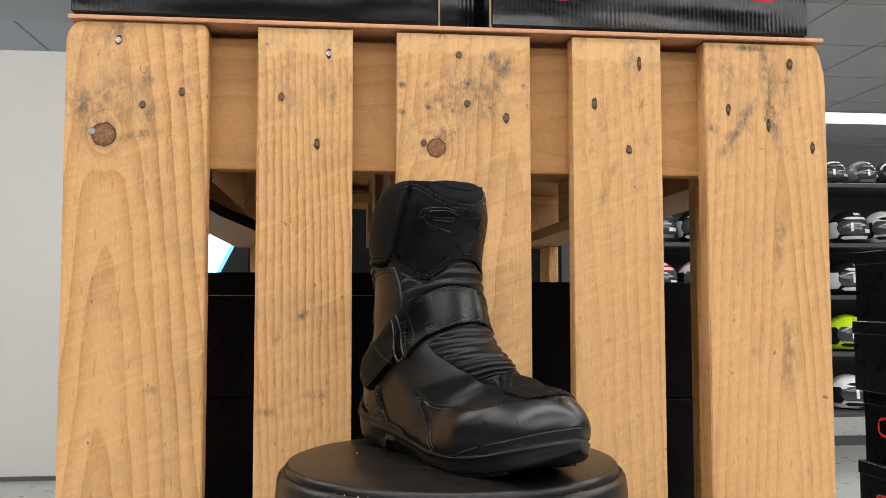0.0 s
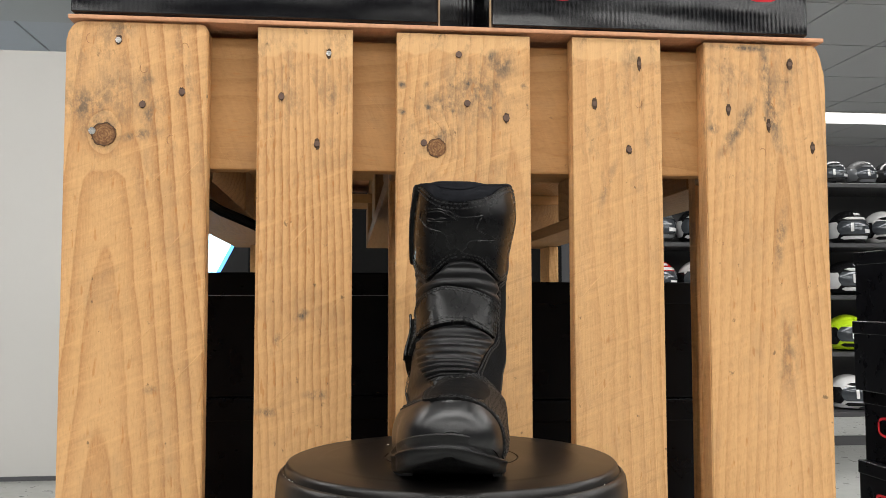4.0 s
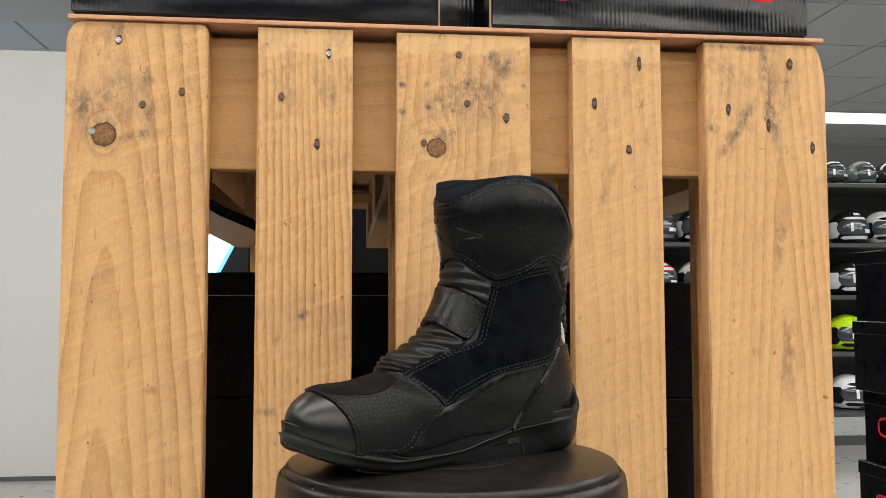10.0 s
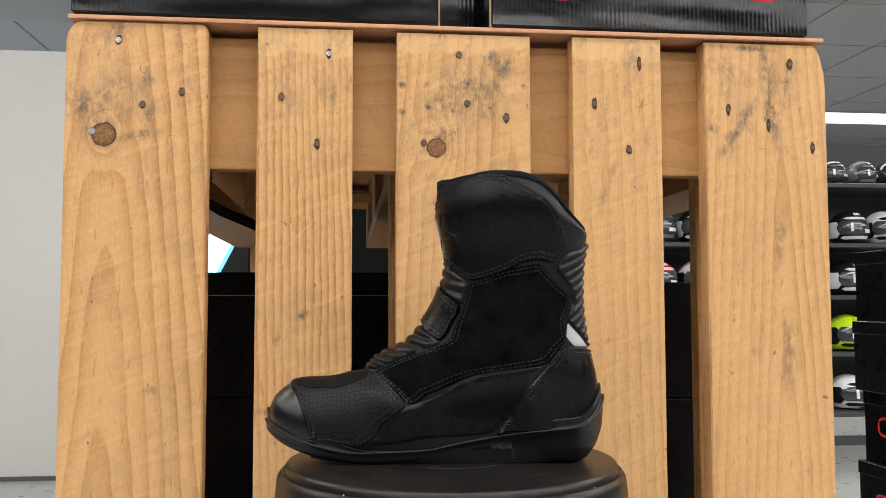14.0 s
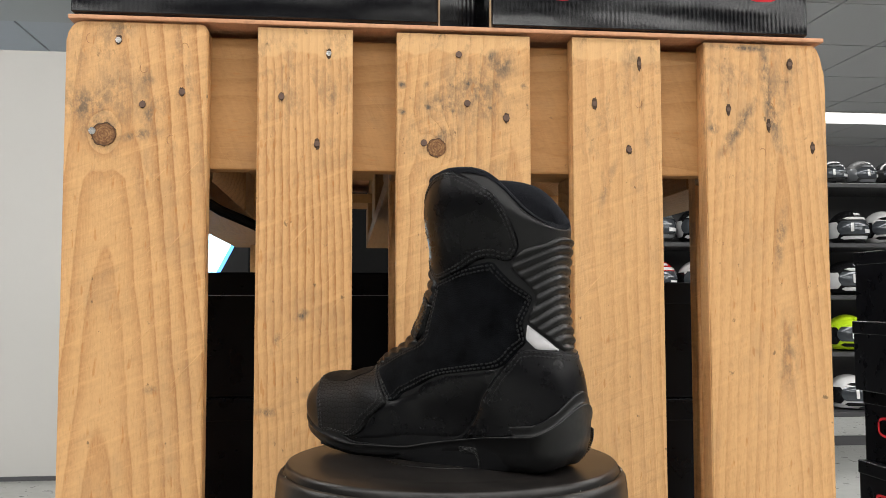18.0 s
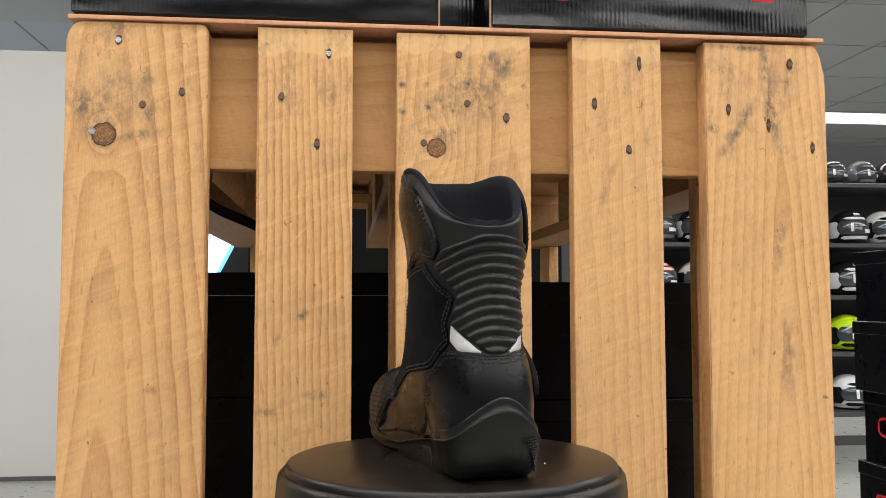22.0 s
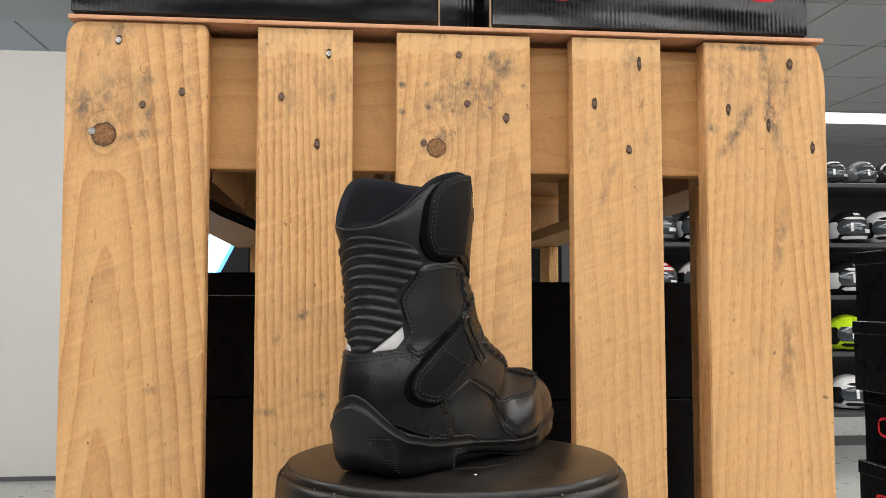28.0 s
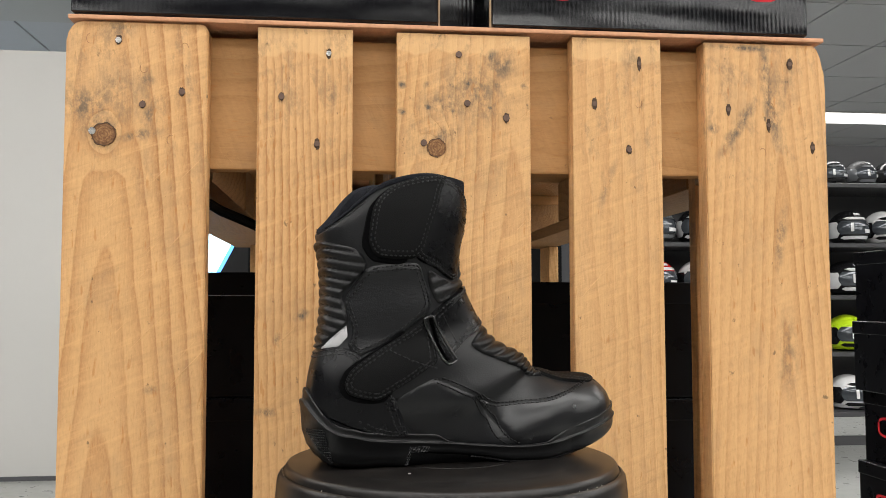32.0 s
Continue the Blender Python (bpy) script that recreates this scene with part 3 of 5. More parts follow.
# a black cable slung under the flat pallet
bm = bmesh.new()
sag = [(-0.318, 0.30, 1.068), (-0.312, 0.31, 1.053), (-0.295, 0.33, 1.043), (-0.27, 0.36, 1.034), (-0.24, 0.40, 1.022), (-0.21, 0.44, 1.018), (-0.17, 0.50, 1.030), (-0.14, 0.55, 1.057)]
tube(bm, sag, 0.0075, 8)
tagged(part("cable", bm, BLACK_PLASTIC, smooth=True), "thick black cable slung under the flat pallet", "cable")

# ---------------------------------------------------------------- the shop behind

RACK_GREY = plain("dark_grey_steel", (0.045, 0.045, 0.048), 0.5, vary=0.1, scale=8.0, grain=0.05)
GLOSS = {
    "black": plain("gloss_black_paint", (0.010, 0.010, 0.011), 0.12, vary=0.1),
    "matt": plain("matt_black_paint", (0.018, 0.018, 0.019), 0.45, vary=0.1),
    "white": plain("gloss_white_paint", (0.72, 0.72, 0.72), 0.15, vary=0.03),
    "grey": plain("silver_grey_paint", (0.22, 0.23, 0.24), 0.2, metal=0.3, vary=0.1),
    "lime": plain("fluorescent_yellow_paint", (0.55, 0.80, 0.02), 0.3, vary=0.05),
    "red": plain("gloss_red_paint", (0.50, 0.02, 0.02), 0.2, vary=0.05),
}
VISOR = plain("smoked_visor", (0.070, 0.078, 0.088), 0.05, metal=0.35, vary=0.3, scale=14.0)


def helmet_point(az, el, k=1.0):
    """A point of the shell: az from the front, el up, in degrees."""
    a, e = radians(az), radians(el)
    chin = 1 + 0.16 * max(0.0, math.cos(a)) ** 2 * max(0.0, -math.sin(e))
    x = 0.118 * math.sin(a) * math.cos(e)
    y = -0.140 * math.cos(a) * math.cos(e) * chin
    z = 0.128 * math.sin(e)
    if z < -0.085:
        z = -0.085 - (-(z + 0.085)) * 0.15
    return Vector((x, y, z + 0.092)) * 1.0 if k == 1.0 else Vector((x * k, y * k, z * k + 0.092))


def helmet_patch(az0, az1, el0, el1, k, na=16, ne=6, taper=0.0):
    bm = bmesh.new()
    rows = []
    for j in range(ne + 1):
        t = j / ne
        el = el0 + (el1 - el0) * t
        sh = taper * abs(2 * t - 1) ** 2
        rows.append([bm.verts.new(helmet_point(az0 + sh + (az1 - az0 - 2 * sh) * i / na, el, k)) for i in range(na + 1)])
    for r0, r1 in zip(rows, rows[1:]):
        for i in range(na):
            bm.faces.new((r0[i], r0[i + 1], r1[i + 1], r1[i]))
    geom = bmesh.ops.extrude_face_region(bm, geom=bm.faces[:])["geom"]
    for v in [g for g in geom if isinstance(g, bmesh.types.BMVert)]:
        v.co = Vector((0, 0, 0.092)) + (v.co - Vector((0, 0, 0.092))) * 1.022
    bmesh.ops.recalc_face_normals(bm, faces=bm.faces)
    return bm


def helmet(shell, trim, stripe, label):
    top = thing("helmet", (0, 0, 0), label, "helmet", "helmets on the rack")
    bm = bmesh.new()
    rows = []
    for j in range(17):
        el = -62 + 150 * j / 16
        rows.append([bm.verts.new(helmet_point(360 * i / 28, el)) for i in range(28)])
    for r0, r1 in zip(rows, rows[1:]):
        for i in range(28):
            k = (i + 1) % 28
            bm.faces.new((r0[i], r0[k], r1[k], r1[i]))
    bm.faces.new(rows[-1])
    bm.faces.new(list(reversed(rows[0])))
    part("shell", bm, GLOSS[shell], top, smooth=True)
    visor = part("visor", helmet_patch(-72, 72, -16, 24, 1.015, taper=10), VISOR, top, "dark glossy visor", smooth=True)
    part("visor_sticker", helmet_patch(8, 36, -12, -2, 1.045, 6, 2), GLOSS["white"], visor)
    part("visor_sticker", helmet_patch(-34, -26, -8, 16, 1.045, 3, 4), GLOSS["white"], visor)
    part("visor_sticker", helmet_patch(-14, 20, 6, 10, 1.045, 6, 2), GLOSS["grey"], visor)
    part("chin_vent", helmet_patch(-22, 22, -44, -34, 1.01, 8, 2), GLOSS["matt"], top)
    part("top_vent", helmet_patch(-16, 16, 44, 54, 1.01, 6, 2), GLOSS[trim], top)
    part("rim", helmet_patch(-180, 180, -62, -56, 1.0, 28, 1), GLOSS["matt"], top)
    part("side_graphic", helmet_patch(62, 150, -26, 22, 1.0, 8, 4, 14), GLOSS[stripe], top, smooth=True)
    part("side_graphic", helmet_patch(-150, -62, -26, 22, 1.0, 8, 4, 14), GLOSS[stripe], top, smooth=True)
    part("brow_graphic", helmet_patch(-58, 58, 28, 37, 1.0, 12, 2, 16), GLOSS[trim], top, smooth=True)
    part("chin_graphic", helmet_patch(-66, 66, -32, -22, 1.0, 12, 2, 10), GLOSS[stripe], top, smooth=True)
    return top


RACK_Y = 4.45
SHELVES = (0.22, 0.60, 0.965, 1.30, 1.69)


def helmet_rack():
    rack = thing("helmet_rack", (0, RACK_Y, 0), "dark grey steel shelf rack filled with motorcycle helmets", "rack")
    for z in SHELVES:
        box_part("shelf", (1.4, -0.02, z - 0.03), (5.6, 0.42, z), RACK_GREY, rack, 0.004)
    box_part("back_panel", (1.4, 0.42, 0.2), (5.6, 0.44, 2.02), RACK_GREY, rack)
    for x in (1.4, 2.8, 4.2, 5.6):
        box_part("upright", (x - 0.02, 0.38, 0), (x + 0.02, 0.46, 2.05), RACK_GREY, rack, 0.003)
    box_part("kick_plate", (1.42, 0.05, 0.0), (5.58, 0.07, 0.06), RACK_GREY, rack)
    return rack


helmet_rack()
KINDS = {
    "k": helmet("black", "grey", "matt", "glossy black full-face helmet on a rack shelf"),
    "w": helmet("white", "black", "black", "white full-face helmet with black graphics on a rack shelf"),
    "g": helmet("black", "white", "white", "black full-face helmet with white graphics on a rack shelf"),
    "l": helmet("lime", "lime", "black", "fluorescent yellow and black full-face helmet on a rack shelf"),
    "r": helmet("red", "white", "black", "red and black full-face helmet on a rack shelf"),
    "m": helmet("matt", "grey", "grey", "matt black full-face helmet on a rack shelf"),
}
# shelf height, helmets west and east, the first eastern helmet's place, their spacing and size
ROWS = (
    (0.22, "gkwg", "wgwm", 3.165, 0.26, 1.0), (0.60, "mkgk", "lkmg", 3.165, 0.26, 1.05), (0.965, "grwg", "gwgm", 3.165, 0.25, 1.0), (1.30, "wmgk", "gwkg", 3.195, 0.245, 1.0), (1.69, "mkgm", "kmkgm", 3.09, 0.205, 0.76),
)
used = set()
spin = random.Random(5)
for z, west, east, first, apart, size in ROWS:
    for names, x0, dx in ((west, 1.62, 0.26), (east, first, apart)):
        for i, kind in enumerate(names):
            m = pose(x0 + dx * i, RACK_Y + 0.16, z + 0.0065 * size, 0, 0, 14 + spin.uniform(-12, 12))
            if kind in used:
                made = copy_thing(KINDS[kind], m)
            else:
                made = KINDS[kind]
                made.matrix_world = m
                used.add(kind)
            made.scale = (size, size, size)

# a bright screen beyond the display
SCREEN = glow("lit_screen", (0.74, 0.92, 1.0), 0.98)
BLUE_EDGE = glow("blue_screen_graphic", (0.30, 0.62, 0.90), 0.75)
tv = thing("display_screen", (-0.78, 3.0, 0.0), "upright lit advertising screen with a blue-white picture", "screen")
box_part("housing", (-0.26, 0.0, 0.0), (0.42, 0.05, 1.34), BLACK_PLASTIC, tv, 0.006)
bm = bmesh.new()
q = [bm.verts.new(p) for p in ((-0.24, -0.004, 0.42), (-0.231, -0.004, 0.42), (0.187, -0.004, 1.228), (-0.24, -0.004, 1.288))]
bm.faces.new(q)
bmesh.ops.solidify(bm, geom=bm.faces[:], thickness=0.003)
part("lit_panel", bm, SCREEN, tv, "glowing bluish-white panel")
bm = bmesh.new()
q = [bm.verts.new(p) for p in ((-0.229, -0.0035, 0.42), (-0.215, -0.0035, 0.42), (0.203, -0.0035, 1.226), (0.189, -0.0035, 1.228))]
bm.faces.new(q)
bmesh.ops.solidify(bm, geom=bm.faces[:], thickness=0.003)
part("blue_edge", bm, BLUE_EDGE, tv, "blue picture edge")

# an added board closes the view behind the display; its black stands in for shade
GAP_BLACK = plain("gap_shade_black", (0.006, 0.006, 0.006), 0.95, spec=0.05, vary=0.2, scale=60.0, grain=0.5)
panel_back = thing("partition_board", (0.08, 2.0, 0.0), "tall matt black board added behind the pallets to keep the gaps dark", "board")
box_part("board", (-0.52, 0.0, 0.02), (0.52, 0.03, 1.62), GAP_BLACK, panel_back, 0.004)
box_part("foot", (-0.45, -0.15, 0.0), (-0.39, 0.18, 0.02), RACK_GREY, panel_back, 0.003)
box_part("foot", (0.39, -0.15, 0.0), (0.45, 0.18, 0.02), RACK_GREY, panel_back, 0.003)

# ---------------------------------------------------------------- turntable

turntable = thing("turntable", (AXIS[0], AXIS[1], 0), "round black plastic display turntable on a pedestal", "turntable")


def platter_plastic():
    m = Nodes("dusty_black_plastic", 0.33, 0.0, 0.30)
    v = m.coords(shift=False)
    dust = m.ramp(m.noise(v, 35.0, 6.0, 0.7), [(0.45, 0.0), (0.75, 1.0)])
    m.set("Base Color", m.mix(dust, (0.0060, 0.0052, 0.0048), (0.0165, 0.0145, 0.0130)))
    m.set("Roughness", m.ramp(m.noise(v, 9.0, 4.0), [(0.3, 0.30), (0.7, 0.38)]))
    m.bump(m.noise(v, 900.0, 2.0), 0.03, 0.0004)
    return m.mat


PLATTER_MAT = platter_plastic()
bm = bmesh.new()
lathe(bm, [(0.05, 0.0), (0.12, 0.004), (0.128, 0.03), (0.128, PLATTER - 0.11), (0.178, PLATTER - 0.10), (0.180, PLATTER - 0.060), (0.176, PLATTER - 0.054), (0.150, PLATTER - 0.0425), (0.03, PLATTER - 0.042)], 72)
part("pedestal", bm, BLACK_PLASTIC, turntable, smooth=False)
platter = new("platter")
platter.parent = turntable
bm = bmesh.new()
R = 0.1416
lathe(bm, [(0.03, -0.042), (R + 0.0012, -0.041), (R + 0.0024, -0.034), (R + 0.0020, -0.022), (R + 0.0012, -0.013), (R + 0.0004, -0.0085), (R - 0.0012, -0.0058), (R - 0.0026, -0.0046), (R - 0.0034, -0.0044),
           (R - 0.0040, -0.0054), (R - 0.0046, -0.0054), (R - 0.0050, -0.0030), (R - 0.0056, -0.0008), (R - 0.0068, 0.0010), (R - 0.009, 0.0018), (0.112, 0.0021), (0.108, 0.0027), (0.105, 0.0030), (0.0556, 0.0030), (0.0552, 0.0018), (0.0546, 0.0018), (0.0542, 0.0030), (0.0118, 0.0030), (0.0116, 0.0016)], 128)
plate = part("disc", bm, PLATTER_MAT, None, smooth=True)
plate.parent = platter

BRASS = plain("worn_brass", (0.55, 0.40, 0.18), 0.35, metal=0.9, vary=0.15, scale=120.0)
bm = lathe(bmesh.new(), [(0.0112, 0.0018), (0.0110, 0.0036), (0.0040, 0.0040), (0.0036, 0.0030)], 32)
part("centre_cap", bm, BRASS, platter, "round brass centre cap", smooth=True)
FLAKE = plain("pale_dust_fleck", (0.60, 0.57, 0.52), 0.7, vary=0.1)
bm = bmesh.new()
rnd = random.Random(11)
for k in range(22):
    a = rnd.uniform(0, 2 * math.pi)
    r = R - 0.0030 - abs(rnd.gauss(0, 0.0005)) if k % 4 else rnd.uniform(0.02, R - 0.012)
    z = -0.0042 if k % 4 else (0.0002 if r > 0.110 else 0.0031)
    s = rnd.uniform(0.0003, 0.0007) if k % 6 else rnd.uniform(0.0007, 0.0014)
    m = Matrix.Translation((r * math.cos(a), r * math.sin(a), z)) @ Matrix.Rotation(a, 4, "Z") @ Matrix.Diagonal((s * 0.6, s, 0.0006, 1))
    bmesh.ops.create_icosphere(bm, subdivisions=1, radius=1.0, matrix=m)
tagged(part("dust", bm, FLAKE, platter), kind="stuff")

# ---------------------------------------------------------------- boot

SOLE_X = (-0.1275, -0.125, -0.121, -0.113, -0.100, -0.080, -0.0485, -0.046, -0.020, 0.009, 0.037, 0.065, 0.095, 0.120, 0.138, 0.149, 0.1535, 0.155)
SOLE_L = (-0.0017, 0.0090, 0.0160, 0.0239, 0.0343, 0.0338, 0.0295, 0.0294, 0.0314, 0.0346, 0.0370, 0.0389, 0.0395, 0.0385, 0.0315, 0.0210, 0.0120, 0.0050)
SOLE_R = (0.0057, 0.0164, 0.0234, 0.0313, 0.0382, 0.0393, 0.0401, 0.0401, 0.0413, 0.0439, 0.0477, 0.0475, 0.0400, 0.0325, 0.0235, 0.0115, 0.0010, -0.0070)
SOLE_B = (0.050, 0.036, 0.026, 0.014, 0.0045, 0.0031, 0.0031, 0.0130, 0.0115, 0.0085, 0.0040, 0.0031, 0.0060, 0.0115, 0.0172, 0.0222, 0.0255, 0.0285)


def smooth_at(xs, ys, x):
    """A smooth line through the given values, with a hard step at the heel's breast."""
    i = max(0, min(len(xs) - 2, int(np.searchsorted(xs, x)) - 1))

    def slope(k):
        if abs(xs[k] + 0.0473) < 0.002:
            return 0.0
        if k in (0, len(xs) - 1):
            return (ys[min(k + 1, len(xs) - 1)] - ys[k]) / max(1e-6, xs[min(k + 1, len(xs) - 1)] - xs[k]) if k == 0 else (ys[k] - ys[k - 1]) / (xs[k] - xs[k - 1])
        d0, d1 = (ys[k] - ys[k - 1]) / (xs[k] - xs[k - 1]), (ys[k + 1] - ys[k]) / (xs[k + 1] - xs[k])
        return 0.0 if d0 * d1 <= 0 else 2 * d0 * d1 / (d0 + d1)

    h = xs[i + 1] - xs[i]
    if h < 0.003 and abs(xs[i] + 0.0485) < 1e-4:
        return float(np.interp(x, xs, ys))
    t = min(1.0, max(0.0, (x - xs[i]) / h))
    m0, m1 = slope(i) * h, slope(i + 1) * h
    return (2 * t ** 3 - 3 * t * t + 1) * ys[i] + (t ** 3 - 2 * t * t + t) * m0 + (3 * t * t - 2 * t ** 3) * ys[i + 1] + (t ** 3 - t * t) * m1


HEEL_X, TOE_X = -0.0925, 0.095
HEEL_Y, HEEL_W, HEEL_R = -0.0015, 0.0366, 0.0335
TOE_R, TOE_Y = 0.0593, 0.0022


def sole_half(x, side):
    """How far the sole's edge stands from the boot's middle line."""
    if x < HEEL_X:
        return side * HEEL_Y + HEEL_W * math.sqrt(max(0.0, 1 - ((x - HEEL_X) / HEEL_R) ** 2))
    return smooth_at(SOLE_X, SOLE_L if side > 0 else SOLE_R, x)


# the upper is a loft: stations run from the cuff's rim to the toe; each has a front
# or top point, a back or bottom point, half-width, side shift, fullness and low bulge
STATIONS = (
    (0.0111, 0.2216, -0.1090, 0.1890, 0.0414, 0.0066, 0.64, 1.00),
    (0.0115, 0.1972, -0.1107, 0.1857, 0.0441, 0.0063, 0.66, 1.00),
    (0.0051, 0.1688, -0.1071, 0.1662, 0.0409, 0.0027, 0.70, 1.00),
    (0.0063, 0.1512, -0.1057, 0.1429, 0.0380, 0.0023, 0.76, 1.00),
    (0.0119, 0.1348, -0.1067, 0.1193, 0.0368, 0.0009, 0.76, 0.98),
    (0.0252, 0.1115, -0.1103, 0.0971, 0.0347, -0.0005, 0.74, 0.92),
    (0.0392, 0.0966, -0.1166, 0.0722, 0.0366, -0.0031, 0.70, 0.86),
    (0.0601, 0.0864, -0.1180, 0.0465, 0.0371, -0.0044, 0.68, 0.80),
    (0.0672, 0.0799, -0.1078, 0.0131, 0.0417, -0.0041, 0.66, 0.74),
    (0.0727, 0.0737, -0.0718, -0.0016, 0.0422, -0.0011, 0.65, 0.68),
    (0.0852, 0.0716, -0.0235, -0.0029, 0.0460, 0.0027, 0.64, 0.64),
    (0.0996, 0.0679, 0.0275, 0.0004, 0.0501, -0.0012, 0.62, 0.60),
    (0.1170, 0.0671, 0.0750, 0.0070, 0.0445, -0.0005, 0.60, 0.57),
    (0.1300, 0.0658, 0.1080, 0.0120, 0.0400, 0.0003, 0.58, 0.56),
    (0.1415, 0.0602, 0.1300, 0.0200, 0.0335, 0.0006, 0.60, 0.58),
    (0.1500, 0.0525, 0.1430, 0.0280, 0.0240, 0.0010, 0.64, 0.62),
    (0.1545, 0.0435, 0.1500, 0.0340, 0.0105, 0.0018, 0.80, 0.70),
)
LAST = len(STATIONS) - 1


def station(a):
    """All values of the loft at the running station a."""
    a = min(max(a, 0.0), LAST)
    i = min(int(a), LAST - 1)
    t = a - i
    p0, p1, p2, p3 = (STATIONS[min(max(i + k, 0), LAST)] for k in (-1, 0, 1, 2))
    return [0.5 * (2 * q1 + (q2 - q0) * t + (2 * q0 - 5 * q1 + 4 * q2 - q3) * t * t + (3 * q1 - q0 - 3 * q2 + q3) * t ** 3) for q0, q1, q2, q3 in zip(p0, p1, p2, p3)]


RIM = (-0.0040, 0.0050, 0.0221, 0.0220, 0.0135, 0.0036, 0.0124, 0.0224, 0.0262, 0.0046, -0.0040)


def rim_lift(th):
    """How far the cuff's edge rises over its base ring: high flanks, low back."""
    u = min(max((th + 1) * 5, 0.0), 9.9999)
    i = int(u)
    t = u - i
    p0, p1, p2, p3 = RIM[max(i - 1, 0)], RIM[i], RIM[i + 1], RIM[min(i + 2, 10)]
    return 0.5 * (2 * p1 + (p2 - p0) * t + (2 * p0 - 5 * p1 + 4 * p2 - p3) * t * t + (3 * p1 - p0 - 3 * p2 + p3) * t ** 3)


def skin(a, th):
    """A point of the upper: a from rim to toe, th from -1 through 0 (front) to 1 (left is positive)."""
    px, pz, qx, qz, hw, y0, e, g = station(a)
    ph = math.pi * min(abs(th), 1.0)
    c = ((1 - math.cos(ph)) / 2) ** g
    if th > 0:
        # the inner side is rounder at the rim and fuller round the ankle
        e += (1.35 - e) * max(0.0, 1 - a / 2.2) * (1 + math.cos(ph)) / 2
        px -= 0.004 * max(0.0, 1 - a / 2.0) * math.sin(ph)
        e -= 0.2 * math.exp(-((a - 9.5) / 3.0) ** 2)
        hw += 0.0082 * math.exp(-((a - 6.3) / 2.7) ** 2) * math.sin(ph) * (1 + 0.6 * math.cos(ph))
    w = hw * max(0.0, math.sin(ph)) ** e
    z = pz + (qz - pz) * c
    if a < 3:
        z += rim_lift(th) * (1 - a / 3) ** 1.5
    x = px + (qx - px) * c
    y = y0 + math.copysign(w, th)
    if a > 4.5 and z < 0.085 and x < 0.088:
        # the leather draws in softly behind the sole's edge
        side = 1 if y > 0 else -1
        k = max(0.0, (z - 0.030) / 0.050)
        most = 1.11 * (sole_half(x, side) - 0.0026) + 0.030 * k * k
        fade = min(1.0, (a - 4.5) / 1.5) * min(1.0, (0.088 - x) / 0.03)
        y *= 1 + (most / (abs(y) ** 6 + most ** 6) ** (1 / 6) - 1) * fade
    if x > 0.058 and z < 0.08:
        # round the toe it stays within the sole's outline
        at = min(x, TOE_X)
        lo, hi = smooth_at(SOLE_X, SOLE_R, at), smooth_at(SOLE_X, SOLE_L, at)
        half, mid = (lo + hi) / 2, (hi - lo) / 2
        u = max(0.0, (x - TOE_X) / TOE_R)
        w = (y - mid - TOE_Y * u * u) / half
        far = math.hypot(u, w)
        most = 1.035 * (1 - min(0.95, max(0.0, (z - 0.038) / 0.035)) ** 2.2) ** 0.4545
        fade = min(1.0, (x - 0.058) / 0.03)
        k = 1 + (most / (far ** 8 + most ** 8) ** 0.125 - 1) * fade * fade * (3 - 2 * fade)
        x, y = (x if x < TOE_X else TOE_X + TOE_R * u * k), mid + TOE_Y * u * u + half * w * k
    return Vector((x, y, z))


def skin_normal(a, th):
    da, dt = 0.03, 0.012
    a0, a1 = max(a - da, 0), min(a + da, LAST)
    u = skin(a1, th) - skin(a0, th)
    v = skin(a, th + dt) - skin(a, th - dt) if abs(th) < 1 - dt else skin(a, math.copysign(1 - dt, -th)) - skin(a, math.copysign(1 - dt, th))
    n = u.cross(v)
    n = -n
    mid = skin(a, 0).lerp(skin(a, 1), 0.5)
    if n.dot(skin(a, th) - mid) < 0:
        n = -n
    return n.normalized() if n.length > 1e-12 else Vector((0, 0, 1))


LEATHER = plain("black_leather_base", (0.0022, 0.0023, 0.0029), 0.40, spec=0.34, vary=0.2, scale=14.0, grain=0.3)
boot = thing("boot", (AXIS[0], AXIS[1], PLATTER), "black leather ankle-high motorcycle boot with velcro straps on a turntable", "boot")


def upper():
    bm = bmesh.new()
    na, nt = 170, 120
    rows = []
    for i in range(na + 1):
        a = LAST * i / na
        rows.append([bm.verts.new(skin(a, -1 + 2 * k / nt)) for k in range(nt)])
    for r0, r1 in zip(rows, rows[1:]):
        for k in range(nt):
            m = (k + 1) % nt
            bm.faces.new((r0[k], r1[k], r1[m], r0[m]))
    bm.faces.new(list(reversed(rows[-1])))
    bmesh.ops.recalc_face_normals(bm, faces=bm.faces)
    return part("upper", bm, LEATHER, boot, smooth=True)


upper()

RUBBER = plain("black_rubber", (0.0026, 0.0026, 0.0029), 0.40, spec=0.34, vary=0.15, scale=18.0, grain=0.03)

